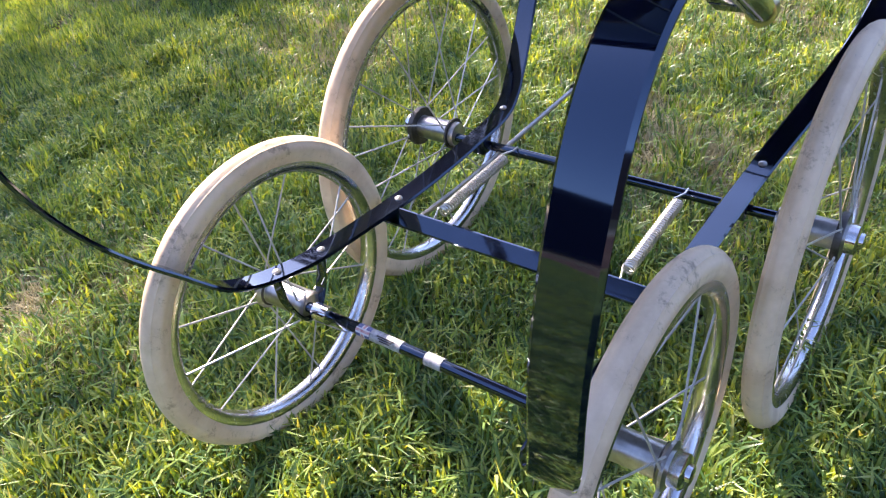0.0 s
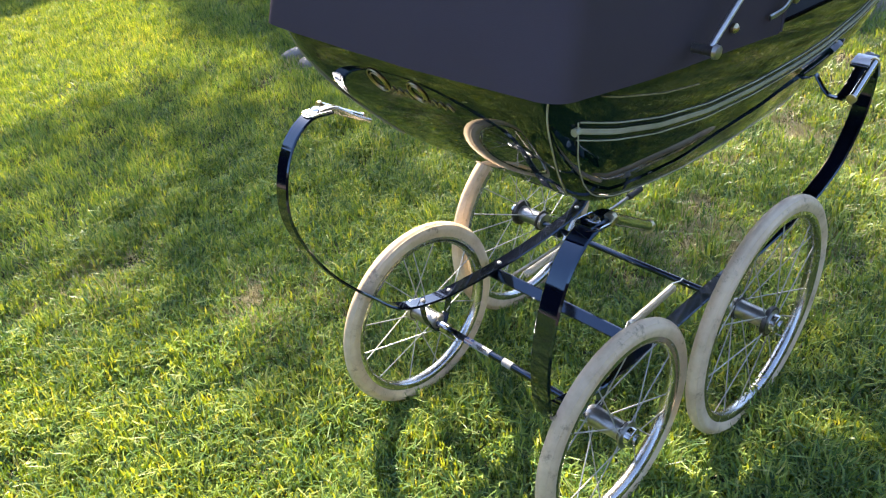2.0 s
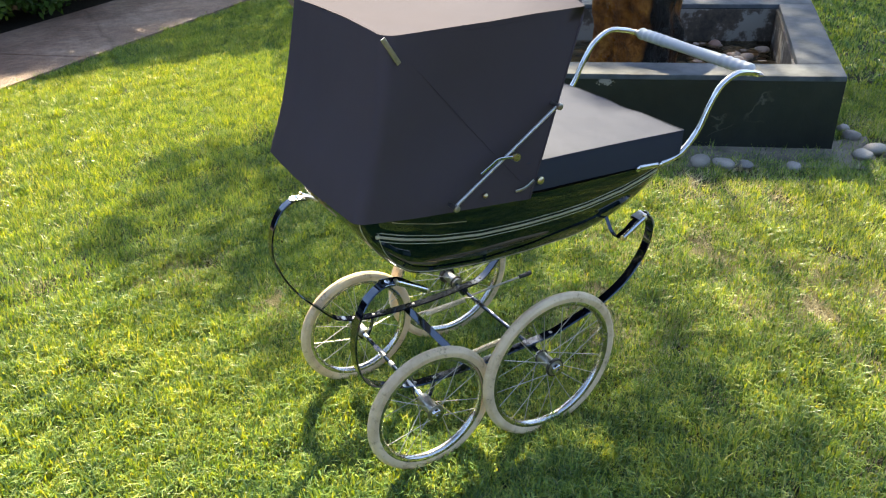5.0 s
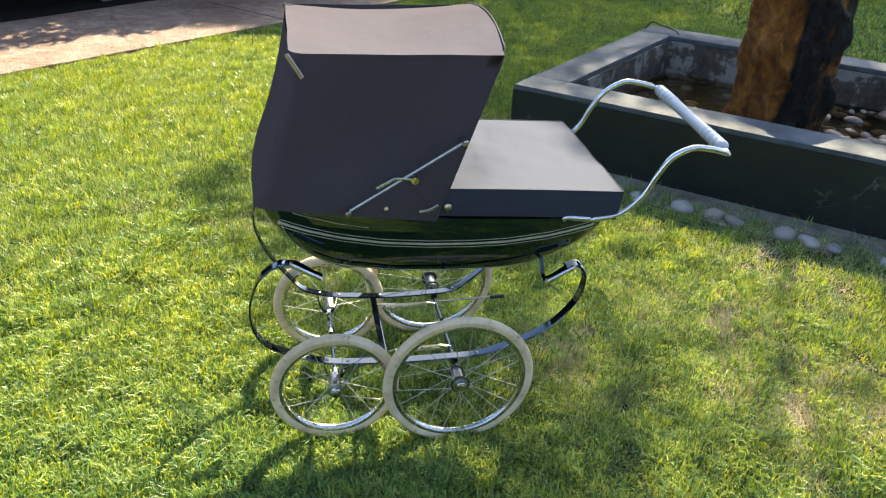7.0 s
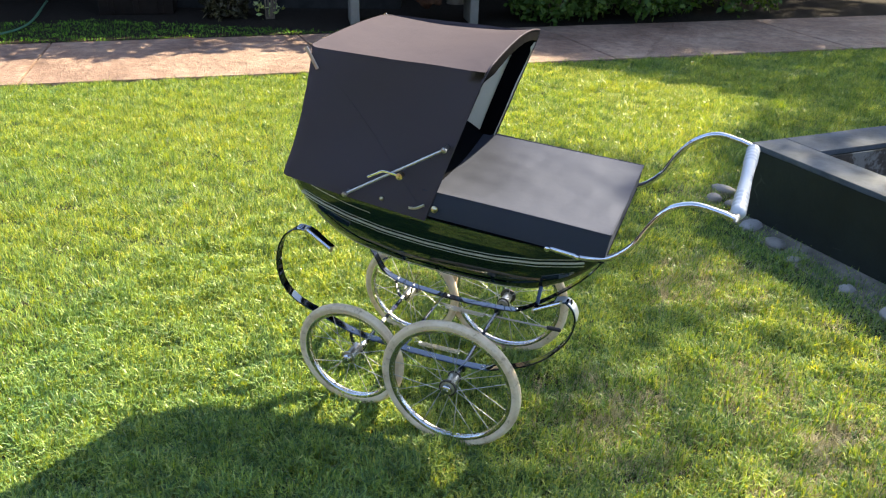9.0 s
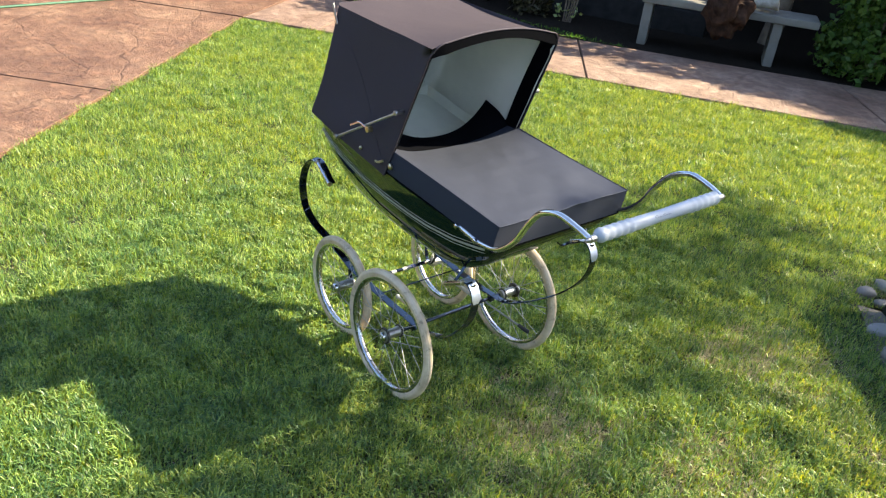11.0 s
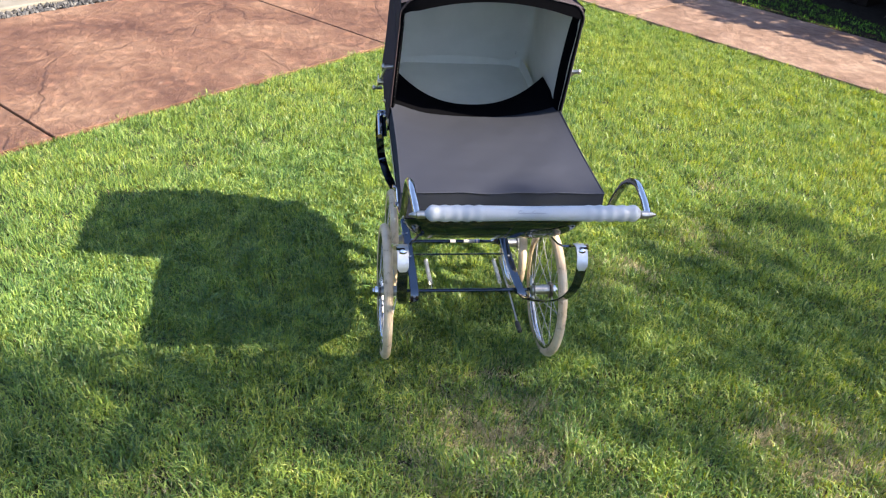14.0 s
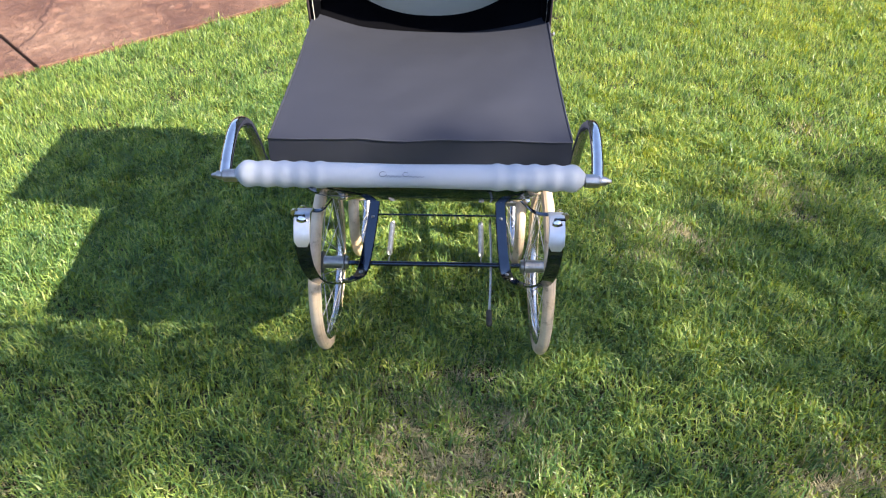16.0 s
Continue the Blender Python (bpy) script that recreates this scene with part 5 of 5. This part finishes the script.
for sy in (-1, 1):
    y = MID + sy * 0.188
    pts = [(FX - 0.034, y, 0.252), (FX - 0.030, y, 0.215), (FX - 0.012, y, FZ - 0.008), (FX + 0.012, y, FZ - 0.008), (FX + 0.030, y, 0.215), (FX + 0.036, y, 0.247)]
    part("stirrup", sweep(bmesh.new(), smooth_path(pts, 5), flat(0.016, 0.004), side=Vector((0, 1, 0))), SPRING_PAINT, front_axle, "bent enamelled axle hanger")
    part("axle_clamp", box((0.022, 0.024, 0.030), (RX, y, RZ + 0.002), 0.003), SPRING_PAINT, rear_axle)
    part("collar", lathe([(-0.012, 0.006), (-0.011, 0.011), (0.011, 0.011), (0.012, 0.006)], "y", 14, (FX, MID + sy * 0.165, FZ)), CHROME, front_axle)
    # coil spring
    a, b = Vector((-0.232, MID + sy * 0.128, 0.222)), Vector((RX, MID + sy * 0.125, RZ + 0.009))
    d = (b - a)
    L = d.length
    d.normalize()
    s1 = d.orthogonal().normalized()
    s2 = d.cross(s1)
    turns, n = 34, 34 * 8
    coil = [a + d * 0.012]
    for k in range(n + 1):
        t = k / n
        ang = 2 * math.pi * turns * t
        coil.append(a + d * (0.030 + (L - 0.065) * t) + (s1 * math.cos(ang) + s2 * math.sin(ang)) * 0.0070)
    coil += [b - d * 0.012, b]
    part("coil_spring", sweep(bmesh.new(), coil, disc(0.00135, 5)), ZINC, pram, "bright steel coil spring")
brake = part("brake_lever", tube(smooth_path([(-0.235, MID + 0.155, 0.215), (-0.10, MID + 0.155, 0.208), (0.05, MID + 0.150, 0.214), (0.20, MID + 0.142, 0.222)], 5), 0.0036, 8), STEEL, pram, "bright steel parking-brake lever")
part("brake_grip", lathe([(0.178, 0.003), (0.180, 0.0075), (0.228, 0.0075), (0.231, 0.003)], "x", 12, (0.0, MID + 0.142, 0.222)), BLACK_RUBBER, brake, "black rubber grip")


def ring_mesh(profile, n):
    """A closed profile (across, radius) turned round the y axis."""
    bm = bmesh.new()
    rings = [[bm.verts.new((r * math.cos(2 * math.pi * k / n), d, r * math.sin(2 * math.pi * k / n))) for d, r in profile] for k in range(n)]
    m = len(profile)
    for k in range(n):
        a, b = rings[k], rings[(k + 1) % n]
        for j in range(m):
            bm.faces.new((a[j], a[(j + 1) % m], b[(j + 1) % m], b[j]))
    return bm


def wheel(x, y, z, R, out, spokes, turn):
    """A wire wheel: out is +1 or -1, the side its cap faces."""
    rr = R - 0.036
    prof = [(-0.011, rr + 0.008), (-0.0125, rr + 0.004), (-0.011, rr - 0.002), (-0.006, rr - 0.006), (0, rr - 0.0075), (0.006, rr - 0.006), (0.011, rr - 0.002), (0.0125, rr + 0.004), (0.011, rr + 0.008), (0, rr + 0.004)]
    rim = part("wheel", ring_mesh(prof, 72), RIM, pram, "chrome wire-spoked wheel with thick cream tyre")
    rim.matrix_basis = Matrix.Translation((x, y, z)) @ Matrix.Rotation(turn, 4, "Y")
    c = R - 0.0175
    tyre = []
    for k in range(36):
        a = 2 * math.pi * k / 36
        groove = 0.0010 if k in (3, 5, 31, 33) else 0.0
        tyre.append(((0.0155 - groove) * math.sin(a) * (1.0 if math.cos(a) > 0 else 0.92), c + (0.0175 - groove) * math.cos(a)))
    part("tyre", ring_mesh(tyre, 88), TYRE, rim, "worn cream solid rubber tyre")
    o, f = out, (R / RR) ** 2
    part("hub", lathe([(-o * 0.056, 0.009), (-o * 0.054, 0.0170), (-o * 0.048, 0.019), (-o * 0.040, 0.0180), (-o * 0.022, 0.0175), (o * 0.012, 0.0170), (o * 0.018, 0.0245), (o * 0.0215, 0.0245), (o * 0.024, 0.017)], "y", 22), STEEL, rim, "chrome hub barrel")
    part("hub_cap", lathe([(o * 0.022, 0.0180), (o * 0.034, 0.0175), (o * 0.036, 0.0155), (o * 0.037, 0.010), (o * 0.041, 0.0095), (o * 0.042, 0.004)], "y", 18), CHROME, rim, "polished hub cap")
    part("flange", lathe([(o * 0.012, 0.014), (o * 0.013, 0.0290 * f), (o * 0.017, 0.0300 * f), (o * 0.021, 0.0290 * f), (o * 0.022, 0.014)], "y", 22), DARK_STEEL, rim, "dark spoke flange")
    part("flange", lathe([(-o * 0.047, 0.012), (-o * 0.046, 0.0235 * f), (-o * 0.043, 0.0235 * f), (-o * 0.042, 0.012)], "y", 20), DARK_STEEL, rim)
    length = rr - 0.004 - 0.0
    bm = bmesh.new()
    p0, p1 = Vector((0.0205, 0, 0.0)), None
    lean = radians(38)
    p1 = Vector(((rr - 0.006) * math.cos(lean), 0.0, (rr - 0.006) * math.sin(lean)))
    for kind in (0, 1):
        mesh_spoke = bmesh.new()
        d0 = o * 0.0195 if kind else -o * 0.0445
        q0, q1 = Vector((p0.x, d0, 0)), Vector((p1.x, o * 0.002 * (1 if kind else -1), p1.z))
        sweep(mesh_spoke, [q0.lerp(q1, k / 3) for k in range(4)], disc(0.0012, 6))
        first = part("spoke", mesh_spoke, SPOKE, rim)
        first.matrix_basis = Matrix.Rotation(2 * math.pi * 0.5 * kind / spokes, 4, "Y")
        half = spokes // 2
        for k in range(1, half):
            c2 = new("spoke", first.data)
            c2.parent = rim
            flip = Matrix.Diagonal((1, 1, -1, 1)) if k % 2 else Matrix()
            c2.matrix_basis = Matrix.Rotation(2 * math.pi * (k + 0.5 * kind) / half, 4, "Y") @ flip
    bm.free()
    return rim


for x, y, z, R, out, n, turn in ((-0.025, -0.275, 0.213, RR, -1, 20, 0.2), (-0.015, 0.301, 0.217, RR, 1, 20, 0.5), (-0.404, -0.228, 0.193, FR, -1, 16, 0.9), (-0.392, 0.258, 0.182, FR, 1, 16, 0.1)):
    wheel(x, y, z, R, out, n, turn)

# ---- lawn ----
def field(x, y, wave, seed):
    """A smooth random field of about unit height, with features about wave metres wide."""
    r = np.random.RandomState(seed)
    f = np.zeros_like(x)
    for _ in range(10):
        a, k, p = r.uniform(0, 2 * np.pi), 2 * np.pi / (wave * r.uniform(0.7, 2.2)), r.uniform(0, 6.3)
        f += np.sin((x * np.cos(a) + y * np.sin(a)) * k + p)
    return f / 2.3


DRY = ((0.45, 0.05, 0.26), (0.60, 1.08, 0.24), (1.20, 0.08, 0.24), (1.40, -0.30, 0.20), (1.10, -0.30, 0.18), (1.60, 0.66, 0.24), (1.85, 0.56, 0.20), (0.92, 0.40, 0.15), (0.72, 1.32, 0.16), (0.64, 2.16, 0.15), (-0.44, 0.77, 0.18), (-0.75, 1.25, 0.18), (0.57, 1.21, 0.18), (-1.24, 1.51, 0.12))


def dryness(x, y):
    """From 0 on the green lawn to 1 in the middle of its worn patches."""
    d = np.zeros_like(x)
    for px, py, r in DRY:
        d = np.maximum(d, np.exp(-((x - px) ** 2 + (y - py) ** 2) / (r * r)))
    return np.clip(d * (1.0 + 0.45 * field(x, y, 0.10, 12)) + np.clip(x - 0.35, 0, 0.7) * 0.38 * np.clip(1.0 + 0.5 * field(x, y, 0.35, 14), 0, 1.6) * (y < 1.7) * (y > -1.2), 0, 1)


def scattered(count, x0, x1, y0, y1, seed, keep, dry):
    r = np.random.RandomState(seed)
    x, y = r.uniform(x0, x1, count), r.uniform(y0, y1, count)
    ok = keep(x, y)
    d, u = dryness(x, y), r.uniform(0, 1, count)
    if dry:
        ok &= u < 0.03 + d * 0.9
    else:
        ok &= u > np.clip(0.06 + 0.18 * field(x, y, 0.22, 8), 0, 0.5) + d * 0.55
    return x[ok], y[ok], r


def lawn_blades(count, x0, x1, y0, y1, height, width, seed, keep, lean=0.5, fine=True, dry=False):
    """Blades as bent strips with a pointed tip, or as single pointed blades where they are far off."""
    x, y, r = scattered(count, x0, x1, y0, y1, seed, keep, dry)
    n = len(x)
    z = np.full(n, -0.012)
    tuft, lay = field(x, y, 0.16, 5), field(x, y, 0.30, 6)
    az = lay * 1.4 + r.normal(0, 2.0, n)
    h = height * r.uniform(0.50, 1.25, n) * (1 + 0.22 * tuft)
    w = width * r.uniform(0.7, 1.3, n)
    t = lean * r.uniform(0.1, 1.6, n)
    dx, dy = np.cos(az), np.sin(az)
    tw = r.uniform(-0.8, 0.8, n)
    sx, sy = -dy * np.cos(tw) + dx * np.sin(tw), dx * np.cos(tw) + dy * np.sin(tw)
    mid_r, tip_r = h * 0.30 * t, h * 0.90 * t
    mz, tz = z + h * 0.58, z + h * np.clip(1.05 - 0.35 * t, 0.30, 1)
    base = [np.stack([x - sx * w * 0.5, y - sy * w * 0.5, z], 1), np.stack([x + sx * w * 0.5, y + sy * w * 0.5, z], 1)]
    tip = [np.stack([x + dx * tip_r, y + dy * tip_r, tz], 1)]
    mid = [np.stack([x + dx * mid_r + sx * w * 0.44, y + dy * mid_r + sy * w * 0.44, mz], 1), np.stack([x + dx * mid_r - sx * w * 0.44, y + dy * mid_r - sy * w * 0.44, mz], 1)] if fine else []
    return np.stack(base + mid + tip, 1)


def lawn_mesh(name, chunks, mat):
    verts, loops, start = [], [], 0
    for V in chunks:
        n, k = V.shape[:2]
        order = np.array([0, 1, 2, 0, 2, 3, 3, 2, 4] if k == 5 else [0, 1, 2])
        loops.append((start + np.arange(n)[:, None] * k + order[None]).ravel())
        verts.append(V.reshape(-1, 3))
        start += n * k
    verts, loops = np.concatenate(verts), np.concatenate(loops).astype(np.int32)
    me = bpy.data.meshes.new(name)
    me.vertices.add(len(verts))
    me.vertices.foreach_set("co", verts.ravel())
    me.loops.add(len(loops))
    me.loops.foreach_set("vertex_index", loops)
    me.polygons.add(len(loops) // 3)
    me.polygons.foreach_set("loop_start", np.arange(0, len(loops), 3, dtype=np.int32))
    me.update(calc_edges=True)
    me.materials.append(mat)
    return new(name, me)


def on_lawn(x, y):
    jag = 0.03 * np.sin(x * 37 + y * 19) + 0.02 * np.sin(x * 83 - y * 61)
    v1 = (x - KX) * N1[0] + (y - KY) * N1[1]
    v2 = (x - KX) * N2[0] + (y - KY) * N2[1]
    det = PU.x * PV.y - PU.y * PV.x
    s = ((x - A.x) * PV.y - (y - A.y) * PV.x) / det
    t = ((y - A.y) * PU.x - (x - A.x) * PU.y) / det
    in_pond = (s > -0.01) & (s < 1.01) & (t > -0.01) & (t < 1.01)
    bare = (s > -0.015) & (s < 1.15) & (t > -0.10 - 0.03 * np.sin(s * 17)) & (t < 0.1)
    rr = np.random.RandomState(len(x)).uniform(0, 1, len(x))
    return (v1 < jag) & (v2 < jag) & ~in_pond & (~bare | (rr < 0.14 + 0.80 * np.clip((-t - 0.045) / 0.07, 0, 1)))


def near_pram(x, y):
    return on_lawn(x, y) & (np.hypot(x + 0.1, y) < 1.65)


def off_pram(x, y):
    return on_lawn(x, y) & (np.hypot(x + 0.1, y) >= 1.65)


chunks = [
    lawn_blades(400000, -1.75, 1.55, -1.65, 1.65, 0.038, 0.0042, 1, near_pram, 0.82),
    lawn_blades(250000, -1.75, 0.15, -1.65, 1.65, 0.026, 0.0042, 9, near_pram, 1.05, False),
    lawn_blades(2300000, -5.2, 3.6, -3.0, 6.5, 0.036, 0.0050, 2, off_pram, 0.95, False),
    lawn_blades(190000, -3.0, 8.0, -6.5, -3.0, 0.042, 0.016, 6, on_lawn, 0.95, False),
    lawn_blades(90000, 3.6, 8.0, -3.0, 1.0, 0.042, 0.016, 7, on_lawn, 0.95, False),
    lawn_blades(190000, -2.0, 8.0, 6.5, 11.0, 0.042, 0.014, 4, on_lawn, 0.95, False),
    lawn_blades(120000, 3.6, 8.0, 1.0, 6.5, 0.042, 0.014, 5, on_lawn, 0.95, False),
]
tagged(lawn_mesh("grass", chunks, GRASS), "mown bright green lawn grass with thin patches", "grass", kind="stuff")
chunks = [
    lawn_blades(620000, -1.75, 1.55, -1.65, 1.65, 0.030, 0.0034, 31, near_pram, 1.1, False, True),
    lawn_blades(700000, -5.2, 3.6, -3.0, 6.5, 0.030, 0.0045, 32, off_pram, 1.1, False, True),
]
tagged(lawn_mesh("dry_grass", chunks, STRAW), "straw-coloured dry blades in the lawn's worn patches", "dry grass", kind="stuff")


def in_bed(x, y):
    v2 = (x - KX) * N2[0] + (y - KY) * N2[1]
    u2 = (x - KX) * E2[0] + (y - KY) * E2[1]
    return (v2 > 1.40) & (v2 < 1.40 + 0.95 * np.clip((3.5 - u2) / 2.4, 0, 1)) & (u2 > -1.5) & (u2 < 3.5)


tagged(lawn_mesh("ground_cover", [lawn_blades(110000, -7.5, -1.5, 2.0, 6.5, 0.034, 0.012, 3, in_bed, 1.2, False)], COVER), "dark green low ground cover along the path", "ground cover", kind="stuff")

# broad-leaved weeds among the grass
rw = np.random.RandomState(44)
ROSETTES = np.stack([rw.uniform(-3.6, -0.7, 34), rw.uniform(-1.6, 3.6, 34), rw.uniform(0.02, 0.06, 34)], 1)


def in_rosette(x, y):
    near = np.zeros(len(x), bool)
    for px, py, r in ROSETTES:
        near |= np.hypot(x - px, y - py) < r
    return near & on_lawn(x, y)


WEED = leafy("broad weed leaves", ((0.0, (0.06, 0.13, 0.03)), (0.6, (0.13, 0.23, 0.05)), (1.0, (0.24, 0.33, 0.09))), translucent=0.3, gloss=0.4, spec=0.35, through_tint=(1.6, 1.4, 0.25))
tagged(lawn_mesh("lawn_weeds", [lawn_blades(60000, -3.7, -0.6, -1.7, 3.7, 0.040, 0.011, 45, in_rosette, 1.1)], WEED), "broad-leaved green weeds among the grass", "weeds", kind="stuff")
